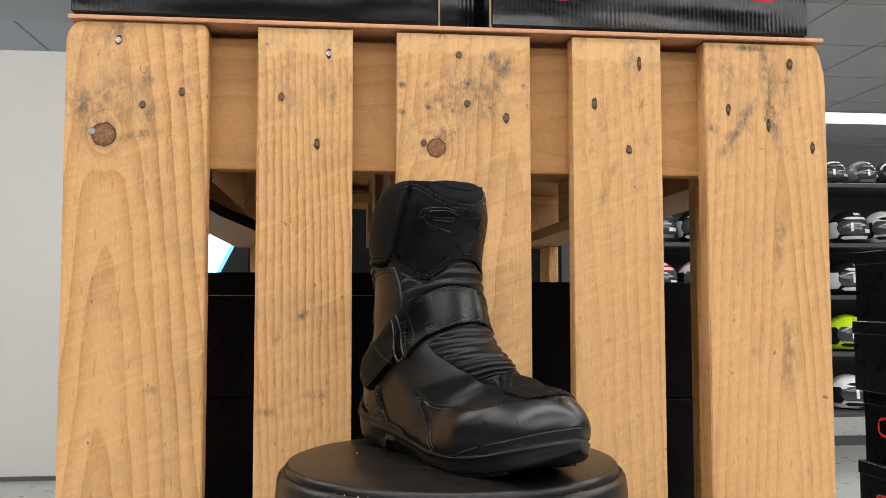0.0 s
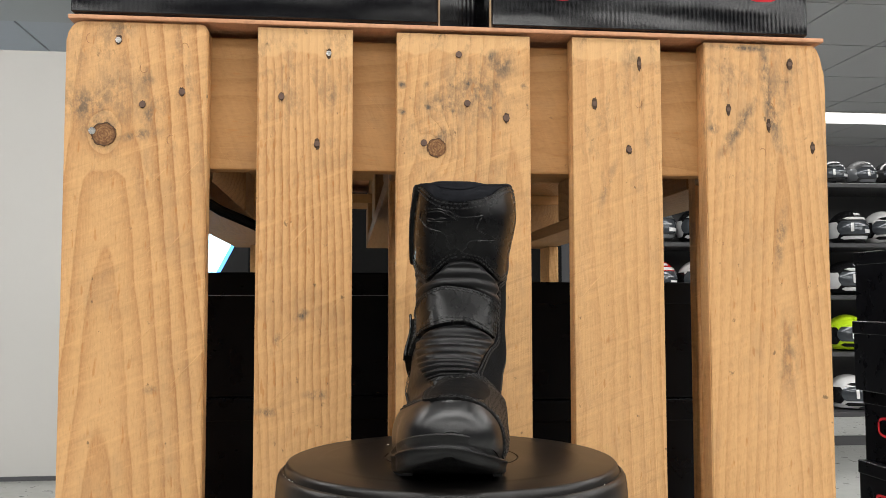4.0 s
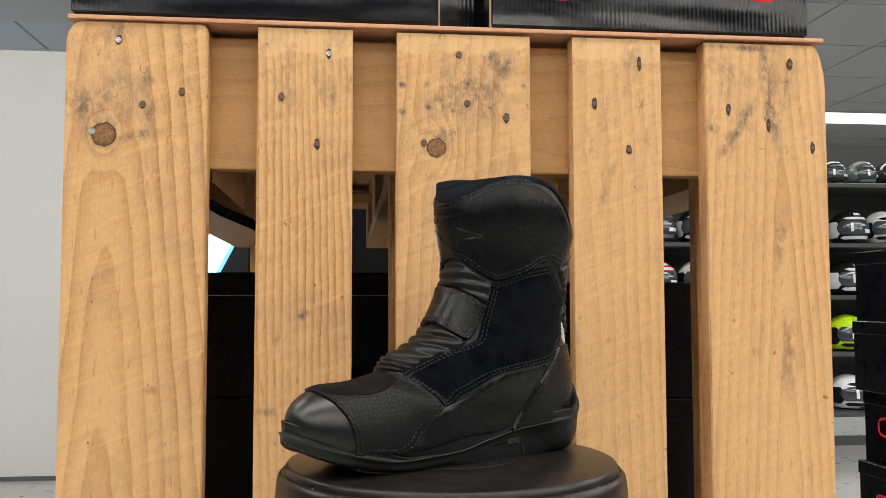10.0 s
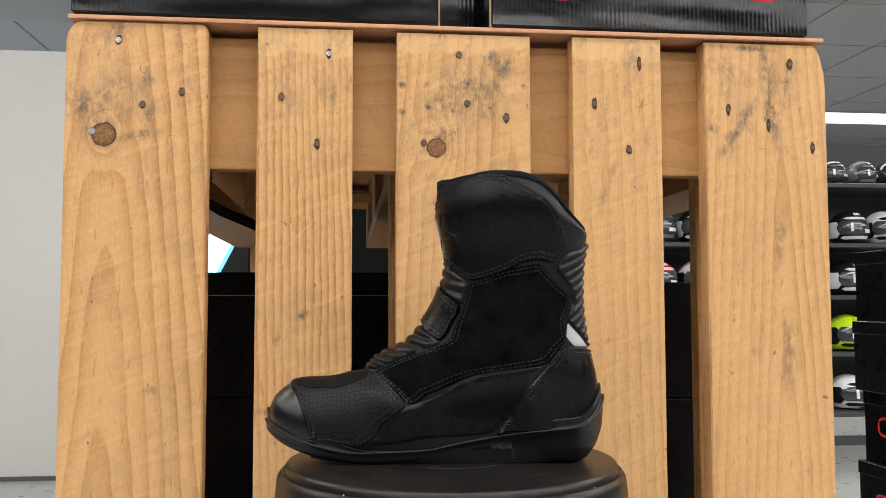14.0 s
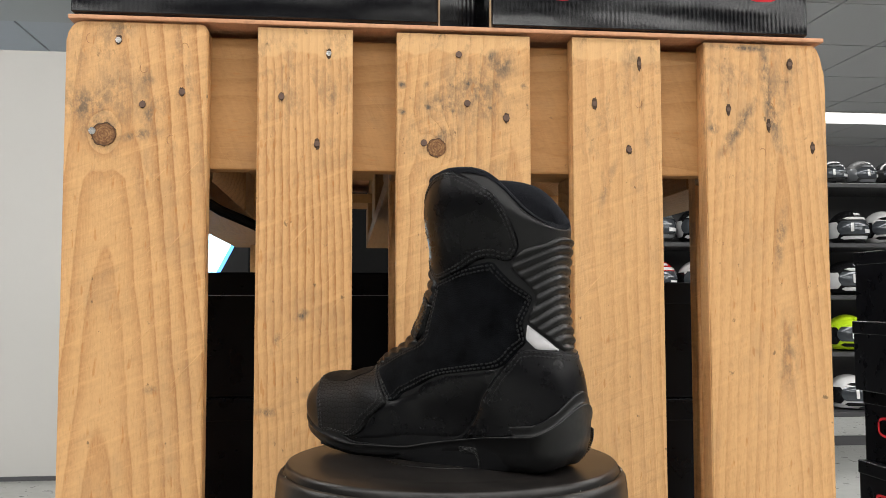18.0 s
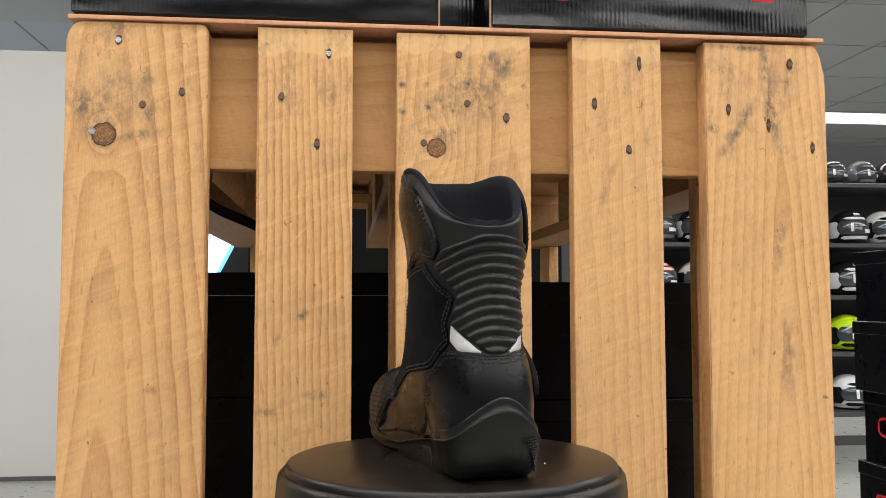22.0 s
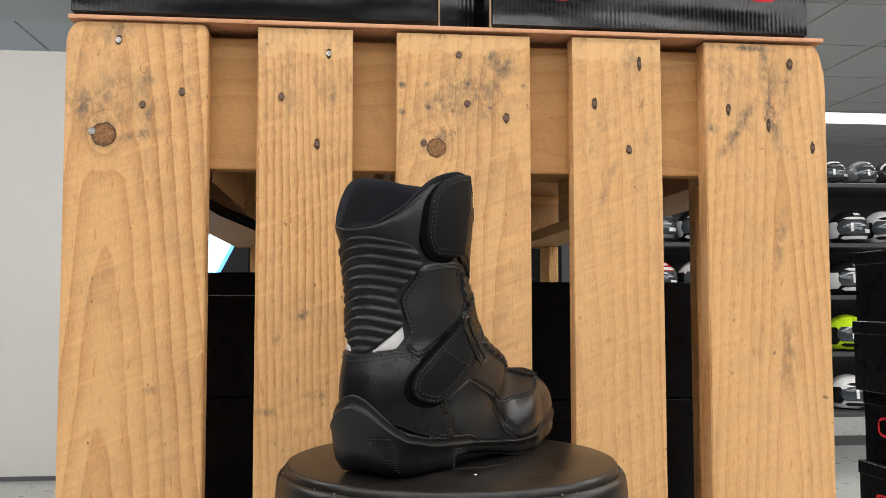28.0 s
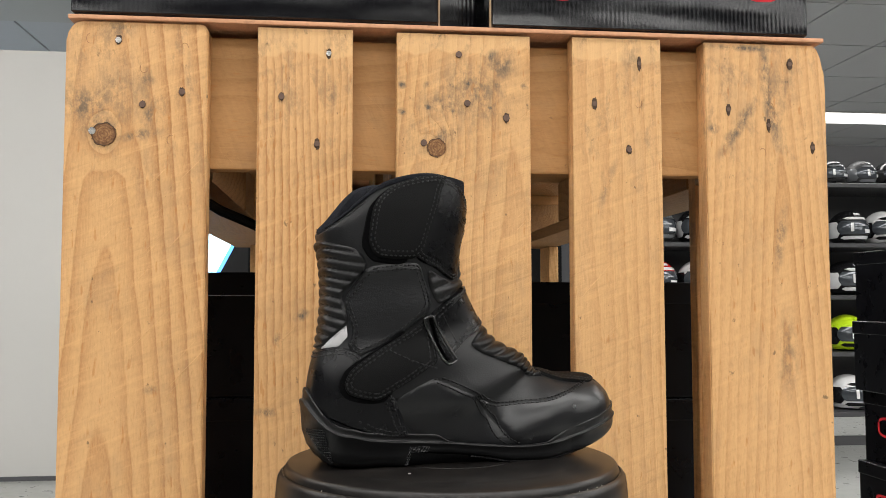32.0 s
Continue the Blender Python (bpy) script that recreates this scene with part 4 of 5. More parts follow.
# heights of the sole's two moulded lines, on the inner and on the outer side
INNER_TOP = ((-0.0925, 0.0390), (-0.054, 0.0345), (-0.0334, 0.0276), (-0.024, 0.0235), (-0.0035, 0.0195), (0.0195, 0.0150), (0.045, 0.0138), (0.0677, 0.0140), (0.0976, 0.0235), (0.1205, 0.0305), (0.1435, 0.0392), (0.155, 0.0440))
INNER_LOW = ((-0.0925, 0.0315), (-0.0517, 0.0268), (-0.024, 0.0225), (-0.0035, 0.0190), (0.0195, 0.0145), (0.045, 0.0132), (0.0746, 0.0126), (0.109, 0.0187), (0.1366, 0.0268), (0.155, 0.0350))
OUTER_TOP = ((-0.0925, 0.0340), (-0.081, 0.0310), (-0.04, 0.0280), (-0.026, 0.0270), (-0.0126, 0.0207), (0.007, 0.0184), (0.0515, 0.0158), (0.068, 0.0170), (0.077, 0.0205), (0.0935, 0.0265), (0.12, 0.0335), (0.138, 0.0390), (0.155, 0.0440))
OUTER_LOW = ((-0.0925, 0.0285), (-0.0767, 0.0248), (-0.037, 0.0216), (-0.0126, 0.0200), (0.007, 0.0179), (0.0515, 0.0152), (0.077, 0.0165), (0.1, 0.0205), (0.12, 0.0255), (0.138, 0.0305), (0.155, 0.0350))


def rail(side):
    """The sole's edge on one side from heel to toe: x, y, upper line, lower line, bottom."""
    top, low = (INNER_TOP, INNER_LOW) if side > 0 else (OUTER_TOP, OUTER_LOW)
    tx, tz = zip(*top)
    lx, lz = zip(*low)
    out = []
    for d in (3, 9, 16, 24, 32, 40, 48, 56, 64, 72, 81):
        u = math.sin(radians(d))
        lift = max(0.0, math.cos(math.pi * u / 2)) ** 1.0
        x = HEEL_X - HEEL_R * math.cos(radians(d))
        low_z = 0.0038 + 0.0040 * lift
        out.append((x, HEEL_Y + side * HEEL_W * u, tz[0] + (0.0637 - tz[0]) * lift, lz[0] + (0.0547 - lz[0]) * lift, low_z, 0.0035 * lift))
    for x in sorted([HEEL_X + (TOE_X - HEEL_X) * k / 80 for k in range(80)] + [-0.0486, -0.0460]):
        y = smooth_at(SOLE_X, SOLE_L, x) if side > 0 else -smooth_at(SOLE_X, SOLE_R, x)
        out.append((x, y, smooth_at(tx, tz, x), smooth_at(lx, lz, x), smooth_at(SOLE_X, SOLE_B, x)))
    y1 = out[-1][1]
    half = (smooth_at(SOLE_X, SOLE_L, TOE_X) + smooth_at(SOLE_X, SOLE_R, TOE_X)) / 2
    mid = (smooth_at(SOLE_X, SOLE_L, TOE_X) - smooth_at(SOLE_X, SOLE_R, TOE_X)) / 2
    for k in range(19):
        p = radians(88.5 * k / 18)
        x = TOE_X + TOE_R * math.sin(p)
        y = mid + TOE_Y * math.sin(p) ** 2 + side * half * math.cos(p) ** (1.35 if side > 0 else 1.0)
        out.append((x, y, smooth_at(tx, tz, x), smooth_at(lx, lz, x), smooth_at(SOLE_X, SOLE_B, x)))
    return out


def sole_edge(p, normal):
    """The wall's section at one place: heel block or foot, a ledge, the raised band, a second ledge."""
    x, y, top, low, base = p[:5]
    lean = p[5] if len(p) > 5 else 0.0
    top = max(top, low + 0.0006)
    k = min(1.0, (top - low) / 0.005)
    low = max(low, base + 0.004)
    taper = 0.006 * min(1.0, max(0.0, (-0.045 - x) / 0.02)) + 3.0 * lean  # the heel block narrows towards the ground
    wall = ((-0.0070 - taper, base), (-0.0022 - taper, base + 0.0003), (-0.0008 - 0.85 * taper, base + 0.0018), (-0.42 * taper, base + 0.25 * (low - base)), (-0.18 * taper, base + 0.5 * (low - base)), (0.0004, low - 0.0016), (0.0012, low - 0.0009), (0.0014, low - 0.0001), (0.0008, low + 0.0005),
            (-0.0004, low + 0.0004), (-0.0010 * k, low + 0.0006 + 0.0006 * k), (-0.0006 * k, low + (top - low) * 0.6), (-0.0001 * k, top - 0.0010 * k), (-0.0002, top + 0.0001), (-0.0012, top + 0.0004), (-0.0026, top - 0.0002), (-0.0090, top - 0.0022))
    bend = [(d - lean * max(0.0, (z - low + 0.012) / (top - low + 0.012)), z) for d, z in wall]
    return [Vector((x + normal.x * d, y + normal.y * d, z)) for d, z in bend]


def sole():
    bm = bmesh.new()
    left, right = rail(1), rail(-1)
    loop = left + right[::-1]
    n = len(loop)
    rings = []
    for i, p in enumerate(loop):
        a, b = loop[i - 1], loop[(i + 1) % n]
        d = Vector((b[0] - a[0], b[1] - a[1])).normalized()
        rings.append([bm.verts.new(q) for q in sole_edge(p, Vector((-d.y, d.x)))])
    m = len(rings[0])
    for i in range(n):
        a, b = rings[i], rings[(i + 1) % n]
        for k in range(m - 1):
            bm.faces.new((a[k], b[k], b[k + 1], a[k + 1]))
    for i in range(len(left) - 1):
        a, b, c, d = rings[i], rings[i + 1], rings[n - 2 - i], rings[n - 1 - i]
        bm.faces.new((a[0], d[0], c[0], b[0]))
        bm.faces.new((a[-1], b[-1], c[-1], d[-1]))
    bmesh.ops.recalc_face_normals(bm, faces=bm.faces)
    return part("sole", bm, RUBBER, boot, smooth=True, sharp=1.2)


sole()
# outlines of the boot's panels and seams in (station, turn round the boot)
PANELS = {
    "cuff": ((0.02, -0.47), (1.2, -0.47), (2.21, -0.446), (2.6, -0.338), (3.11, -0.221), (2.76, -0.113), (2.31, -0.037), (2.15, 0.004), (2.31, 0.087), (2.79, 0.192), (3.11, 0.296), (2.73, 0.442), (2.4, 0.533), (2.31, 0.604), (2.34, 0.696), (1.86, 0.746), (1.25, 0.717), (0.67, 0.654), (0.45, 0.579), (0.16, 0.479), (0.02, 0.45), (0.02, 0.44), (0.02, 0.37), (0.13, 0.288), (0.38, 0.183), (0.44, 0.1), (0.44, 0.0), (0.43, -0.09), (0.34, -0.16), (0.14, -0.246), (0.02, -0.32)),
    "lining_band": ((0.0, 0.35), (0.24, 0.275), (0.5, 0.18), (0.56, 0.09), (0.56, 0.0), (0.55, -0.09), (0.46, -0.165), (0.25, -0.25), (0.0, -0.32), (0.0, -0.1), (0.0, 0.1)),
    "loop_patch": ((0.22, -0.446), (0.2, -0.572), (0.60, -0.652), (1.30, -0.682), (1.8, -0.699), (2.24, -0.660), (2.38, -0.600), (2.36, -0.488), (1.38, -0.454)),
    "top_flap": ((0, -0.317), (0.1, -0.529), (0.42, -0.613), (0.77, -0.642), (1.41, -0.662), (1.76, -0.667), (2.21, -0.621), (2.28, -0.467), (1.99, -0.408), (1.38, -0.379), (0.64, -0.342)),
    "suede_panel": ((3.21, 0.279), (2.89, 0.363), (2.6, 0.45), (2.37, 0.604), (2.57, 0.646), (2.98, 0.717), (3.37, 0.808), (3.82, 0.787), (4.33, 0.75), (4.94, 0.75), (5.35, 0.692), (5.87, 0.629), (6.28, 0.508), (6.73, 0.413), (7.54, 0.333), (8.27, 0.283), (9.27, 0.267), (8.91, 0.171), (8.27, 0.067), (6.8, 0.142), (6.09, 0.183), (5.42, 0.262), (4.65, 0.267), (4.07, 0.271), (3.56, 0.275)),
    "textured_panel": ((8.5, 0.029), (8.3, 0.067), (8.91, 0.171), (9.43, 0.275), (10.68, 0.379), (11.67, 0.596), (12.41, 0.604), (13.15, 0.654), (12.92, 0.308), (12.99, 0.142), (13.37, 0.029), (13.34, -0.033), (12.7, -0.088), (11.38, -0.071), (10, -0.05), (8.53, 0.012)),
    "toe_pad": ((8.53, 0.012), (10, -0.05), (11.38, -0.071), (12.7, -0.088), (13.34, -0.033), (13.05, 0.05), (12.2, 0.095), (10.8, 0.1), (9.4, 0.075)),
    "heel_counter": ((5.29, 0.692), (6.06, 0.613), (7.12, 0.554), (8.08, 0.525), (8.68, 0.55), (8.4, 0.56), (7.7, 0.7), (7.2, 0.85), (7, 1), (7.2, 1.15), (7.7, 1.3), (8.4, 1.42), (8.05, 1.446), (7.15, 1.433), (5.55, 1.321), (5.16, 1.246), (5.1, 1.2), (5.12, 1.117), (5.19, 0.988), (5.13, 0.85), (5.13, 0.767), (5.19, 0.725)),
    "accordion": ((1.25, 1.004), (1.6, 0.904), (1.92, 0.767), (2.5, 0.7), (3.3, 0.821), (4.01, 0.783), (4.3, 0.775), (5.1, 0.95), (5.16, 0.988), (5.1, 1.046), (4.39, 1.217), (3.88, 1.213), (3.33, 1.183), (2.85, 1.267), (2.4, 1.325), (1.86, 1.271), (1.44, 1.1)),
    "reflector": ((4.3, 0.767), (4.65, 0.842), (5.13, 0.942), (5.16, 0.792), (4.84, 0.746)),
    "reflector_r": ((4.33, 1.221), (4.71, 1.133), (5.13, 1.042), (5.1, 1.192), (4.78, 1.238)),
    "ankle_panel": ((2.44, -0.662), (2.37, -0.442), (2.98, -0.4), (3.94, -0.383), (4.36, -0.417), (5.07, -0.558), (5.48, -0.688), (5.1, -0.758), (4.59, -0.746), (3.53, -0.8), (2.85, -0.729)),
    "strap": ((4.55, -0.408), (4.07, -0.333), (3.69, -0.2), (3.43, -0.058), (3.56, 0.029), (3.72, 0.113), (4.14, 0.262), (4.81, 0.258), (5.52, 0.233), (5.23, 0.137), (4.97, 0.038), (5.03, -0.062), (5.39, -0.238), (5.9, -0.321), (6.22, -0.371)),
    "strap_end_patch": ((4.74, -0.521), (5.32, -0.635), (5.84, -0.748), (6.35, -0.777), (6.75, -0.755), (7.04, -0.690), (7.17, -0.604), (6.73, -0.55), (5.8, -0.463)),
    "strap_end": ((4.49, -0.421), (6.06, -0.404), (6.51, -0.475), (6.86, -0.554), (7.05, -0.613), (7.02, -0.65), (6.7, -0.729), (6.35, -0.75), (5.9, -0.725), (5.48, -0.646), (4.91, -0.538)),
    "instep_bellows": ((5.68, -0.238), (6.99, -0.175), (8.14, -0.096), (10.07, -0.062), (8.53, 0.017), (8.05, 0.079), (6.77, 0.146), (6.06, 0.192), (5.58, 0.233), (5.23, 0.137), (4.97, 0.038), (5.13, -0.088)),
    "shin_bellows": ((2.63, -0.379), (3.17, -0.221), (2.79, -0.113), (2.34, -0.037), (2.21, 0.004), (2.34, 0.087), (2.85, 0.192), (3.17, 0.271), (3.72, 0.271), (4.14, 0.267), (3.72, 0.113), (3.56, 0.029), (3.43, -0.058), (3.69, -0.2), (4.07, -0.333), (3.69, -0.371)),
    "lower_quarter": ((9.27, 0.267), (7.57, 0.333), (6.77, 0.413), (6.32, 0.508), (5.96, 0.613), (7.15, 0.554), (8.11, 0.525), (8.69, 0.533), (9.27, 0.508), (10.07, 0.504), (10.84, 0.546), (11.7, 0.608), (10.68, 0.379)),
    "vamp": ((12.47, -0.062), (11.45, -0.167), (10.45, -0.25), (9.43, -0.283), (8.08, -0.317), (9.23, -0.342), (10.29, -0.454), (10.9, -0.579), (12.2, -0.85), (14, -0.85), (15.9, -0.8), (15.9, 0), (15.9, 0.6), (14.2, 0.6), (13.15, 0.654), (12.92, 0.308), (12.99, 0.142), (13.37, 0.029), (13.6, -0.042)),
    "side_vamp": ((8.05, -0.317), (6.86, -0.425), (6.83, -0.463), (7.18, -0.567), (7.63, -0.558), (8.05, -0.554), (9.11, -0.546), (9.97, -0.575), (10.9, -0.579), (10.26, -0.446), (9.14, -0.333)),
}

SEAMS = {
    "seam_quarter": ((7.18, -0.567), (7.63, -0.558), (8.05, -0.554)),
    "seam_side": ((6.86, -0.425), (8.08, -0.317), (9.52, -0.363), (10.9, -0.579)),
    "seam_vamp": ((8.05, -0.317), (9.14, -0.292), (10.45, -0.246), (11.45, -0.162), (12.38, -0.071)),
    "seam_strap": ((4.42, -0.346), (5.07, -0.325), (5.84, -0.308)),
    "seam_strap_end": ((5.39, -0.588), (5.9, -0.504), (6.38, -0.425)),
    "ring": ((4.46, -0.446), (4.39, -0.404), (6.25, -0.346), (6.38, -0.387)),
    "emboss1": ((1.03, -0.254), (0.87, -0.238), (0.8, -0.167), (0.74, -0.096), (0.78, -0.037), (0.93, -0.004), (0.94, 0.117), (1.28, 0.075), (1.6, 0.221), (1.57, 0.042), (1.86, 0.008), (1.7, -0.013), (1.35, -0.067), (1.28, -0.175)),
    "emboss2": ((1.09, -0.175), (1.03, -0.146), (1.06, -0.108), (0.99, -0.083), (0.99, -0.046), (1.09, -0.067), (1.09, -0.096), (1.12, -0.138)),
    "emboss3": ((1.16, -0.228), (0.95, -0.215), (0.87, -0.154), (0.81, -0.096), (0.86, -0.046), (1.0, -0.008)),
}

from mathutils.geometry import delaunay_2d_cdt

U_M, V_M = 0.018, 0.135  # metres, about, for one station and for one unit of turn


def leather(name, colour, rough, pore, wrinkle, spec=0.27):
    """Dyed leather: pores, fine creases where it bends, and a finish worn unevenly."""
    m = Nodes(name, rough, 0.0, spec)
    v = m.coords(shift=False)
    big = m.noise(v, 22.0, 4.0)
    cells = m.node("ShaderNodeTexVoronoi", Vector=v, Scale=850.0)
    cells.feature = "DISTANCE_TO_EDGE"
    m.set("Base Color", m.mix(big, tuple(c * 0.8 for c in colour), tuple(c * 1.3 for c in colour)))
    m.set("Roughness", m.ramp(m.noise(v, 55.0, 6.0, 0.65), [(0.3, rough - 0.03), (0.7, rough + 0.04)]))
    crease = m.noise(m.coords((1.0, 1.0, 2.6), shift=False), 95.0, 6.0, 0.62, 0.8)
    h = m.maths("ADD", m.maths("MULTIPLY", cells.outputs[0], pore), m.maths("ADD", m.maths("MULTIPLY", crease, 0.8 * wrinkle), m.maths("MULTIPLY", big, 0.7 * wrinkle)))
    m.bump(h, 0.32, 0.0006)
    return m.mat


def textured_leather():
    m = Nodes("honeycomb_leather", 0.45, 0.0, 0.20)
    v = m.coords(shift=False)
    flat = m.coords(shift=False, spin=(radians(52), 0, 0))
    cells = m.node("ShaderNodeTexVoronoi", Vector=flat, Scale=270.0, Randomness=0.6)
    cells.voronoi_dimensions = "2D"
    cells.feature = "DISTANCE_TO_EDGE"
    edge = m.ramp(cells.outputs[0], [(0.05, 0.0), (0.16, 1.0)])
    m.set("Base Color", m.mix(edge, (0.0024, 0.0024, 0.0025), (0.0050, 0.0050, 0.0053)))
    m.set("Roughness", m.ramp(edge, [(0.0, 0.8), (1.0, 0.42)]))
    h = m.maths("ADD", edge, m.maths("MULTIPLY", m.noise(v, 700.0, 3.0), 0.3))
    m.bump(h, 0.30, 0.0005)
    return m.mat


def suede():
    m = Nodes("black_suede", 0.95, 0.0, 0.03)
    v = m.coords(shift=False)
    n = m.ramp(m.noise(v, 55.0, 7.0, 0.72), [(0.36, 0.0), (0.66, 1.0)])
    m.set("Base Color", m.mix(n, (0.0008, 0.0009, 0.0012), (0.0062, 0.0068, 0.0082)))
    m.set("Sheen Weight", 0.03)
    m.set("Sheen Roughness", 0.4)
    m.bump(m.noise(v, 1400.0, 4.0), 0.8, 0.0008)
    return m.mat


SMOOTH = leather("smooth_black_leather", (0.0022, 0.0022, 0.0028), 0.28, 0.4, 0.8, 0.26)
CUFF_LEATHER = leather("polished_black_leather", (0.0018, 0.0018, 0.0022), 0.27, 0.30, 0.35, 0.22)
VAMP_LEATHER = leather("waxed_black_leather", (0.0024, 0.0025, 0.0032), 0.30, 0.35, 0.22, 0.48)
ANKLE_LEATHER = leather("grained_black_leather", (0.0024, 0.0025, 0.0032), 0.30, 0.8, 2.4, 0.46)
SOFT = leather("soft_black_leather", (0.0024, 0.0024, 0.0028), 0.33, 0.7, 0.5, 0.24)
NUBUCK = leather("matt_black_nubuck", (0.0034, 0.0034, 0.0035), 0.60, 1.2, 0.6, 0.09)
FUZZ = plain("black_loop_fabric", (0.003, 0.003, 0.0033), 0.95, spec=0.04, vary=0.3, scale=120.0, grain=1.0)
LINING = plain("black_mesh_lining", (0.016, 0.017, 0.021), 0.9, spec=0.1, vary=0.35, scale=220.0, grain=1.0)
HONEY = textured_leather()
SUEDE = suede()
THREAD = plain("black_thread", (0.0024, 0.0024, 0.0028), 0.45, spec=0.36, vary=0.1)
SILVER = plain("grey_reflective_film", (0.50, 0.49, 0.50), 0.45, metal=0.25, vary=0.05, scale=60.0, grain=0.2)
RING = plain("black_metal_ring", (0.002, 0.002, 0.0022), 0.22, vary=0.1)


def turn(th):
    return th - 2 if th > 1 else th


def on_boot(a, th, off):
    th = turn(th)
    return skin(a, th) + skin_normal(a, th) * off


def rounded(points, closed=True, step=0.0022):
    """A smooth line through the points, evenly divided, in metres on the unrolled boot."""
    p = [Vector((a * U_M, t * V_M)) for a, t in points]
    n = len(p)
    out = []
    for i in range(n if closed else n - 1):
        p0 = p[(i - 1) % n] if closed or i else p[0]
        p1, p2 = p[i], p[(i + 1) % n]
        p3 = p[(i + 2) % n] if closed or i + 2 < n else p2
        k = max(1, int((p2 - p1).length / step))
        for j in range(k):
            t = j / k
            out.append(0.5 * (2 * p1 + 0.8 * (p2 - p0) * t + (1.6 * p0 - 4.4 * p1 + 3.6 * p2 - 0.8 * p3) * t * t + (2.4 * p1 - 0.8 * p0 - 2.4 * p2 + 0.8 * p3) * t ** 3))
    if not closed:
        out.append(p[-1])
    return out


def cornered(points, k=0.12):
    """Splits each corner in two, so that a smooth line keeps its straight sides."""
    out = []
    for i, (a, t) in enumerate(points):
        for b, u in (points[i - 1], points[(i + 1) % len(points)]):
            out.append((a + (b - a) * k, t + (u - t) * k))
    return out


def straight(points):
    """A closed line with sharp corners, in metres on the unrolled boot."""
    p = [Vector((a * U_M, t * V_M)) for a, t in points]
    return [p[i].lerp(p[(i + 1) % len(p)], k / 9) for i in range(len(p)) for k in range(9)]


def inset(loop, d):
    n = len(loop)
    area = sum(loop[i].x * loop[(i + 1) % n].y - loop[(i + 1) % n].x * loop[i].y for i in range(n))
    s = 1 if area > 0 else -1
    out = []
    for i in range(n):
        e = loop[(i + 1) % n] - loop[i - 1]
        e = e.normalized() if e.length > 1e-9 else Vector((1, 0))
        out.append(loop[i] + s * d * Vector((-e.y, e.x)))
    return out


def inside(loop, x, y):
    hit = False
    for i in range(len(loop)):
        p, q = loop[i - 1], loop[i]
        if (p.y > y) != (q.y > y) and x < (q.x - p.x) * (y - p.y) / (q.y - p.y) + p.x:
            hit = not hit
    return hit


def panel(name, outline, material, thick, parent=None, relief=None, grid=0.0034, label=""):
    """A piece of leather laid on the boot: an outline on the unrolled surface, raised by its thickness."""
    outer = rounded(outline)
    inner = inset(outer, 0.0011)
    n = len(outer)
    keep = inset(outer, 0.0011 + 0.55 * grid)
    xs, ys = [p.x for p in keep], [p.y for p in keep]
    free = []
    x, row = min(xs), 0
    while x < max(xs):
        y = min(ys) + (grid / 2 if row % 2 else 0)
        while y < max(ys):
            if inside(keep, x, y):
                free.append(Vector((x, y)))
            y += grid
        x += grid * 0.87
        row += 1
    coords = outer + inner + free
    edges = [(i, (i + 1) % n) for i in range(n)] + [(n + i, n + (i + 1) % n) for i in range(n)]
    verts, _, faces, ids, _, _ = delaunay_2d_cdt(coords, edges, [], 1, 1e-7, True)
    bm = bmesh.new()
    made = []
    for v, src in zip(verts, ids):
        a, th = min(max(v.x / U_M, 0.0), LAST), v.y / V_M
        rim = bool(src) and min(src) < n
        off = -0.0006 if rim else thick
        if relief and not rim:
            off += relief(skin(a, turn(th)), a, th)
        made.append(bm.verts.new(on_boot(a, th, off)))
    for f in faces:
        if max((made[f[i]].co - made[f[i - 1]].co).length for i in range(len(f))) > 0.02:
            continue
        try:
            bm.faces.new([made[i] for i in f])
        except ValueError:
            pass
    bm.normal_update()
    wrong = 0
    mid = Vector((-0.04, 0, 0.09))
    for f in list(bm.faces)[::7]:
        a = f.calc_center_median()
        wrong += 1 if f.normal.dot(Vector((0, a.y, 0)) if abs(a.y) > 0.02 else a - mid) < 0 else -1
    if wrong > 0:
        bmesh.ops.reverse_faces(bm, faces=bm.faces)
    return part(name, bm, material, parent or boot, label, smooth=True, sharp=3.2 if relief else 0.9)


def stitches(line, off, parent, closed=False, away=0.0, pitch=0.0033, name="stitching"):
    """A row of short stitches along a line on the boot."""
    path = rounded(line, closed, 0.0006)
    if away:
        path = inset(path, away)
    bm = bmesh.new()
    run, last = 0.0, None
    for p, q in zip(path, path[1:]):
        a, b = on_boot(p.x / U_M, p.y / V_M, off), on_boot(q.x / U_M, q.y / V_M, off)
        run += (b - a).length
        if run >= pitch:
            run = 0.0
            d = (b - a).normalized()
            nrm = skin_normal(p.x / U_M, turn(p.y / V_M))
            s = d.cross(nrm)
            h, w, k = 0.46 * pitch, 0.0007, 0.0006
            lo = [bm.verts.new(a + d * (h * u) + s * (w * v)) for u, v in ((-1, 0), (-0.6, 1), (0.6, 1), (1, 0), (0.6, -1), (-0.6, -1))]
            hi = [bm.verts.new(a + d * (h * 0.6 * u) + s * (w * 0.6 * v) + nrm * k) for u, v in ((-1, 0), (-0.6, 1), (0.6, 1), (1, 0), (0.6, -1), (-0.6, -1))]
            for i in range(6):
                j = (i + 1) % 6
                bm.faces.new((lo[i], lo[j], hi[j], hi[i]))
            bm.faces.new(hi)
    if not len(bm.verts):
        bm.free()
        return None
    return part(name, bm, THREAD, parent, smooth=True)


def border(ob, key, off, ways=(0.0022,), pitch=0.0033):
    for d in ways:
        stitches(PANELS[key], off, ob, True, d, pitch)


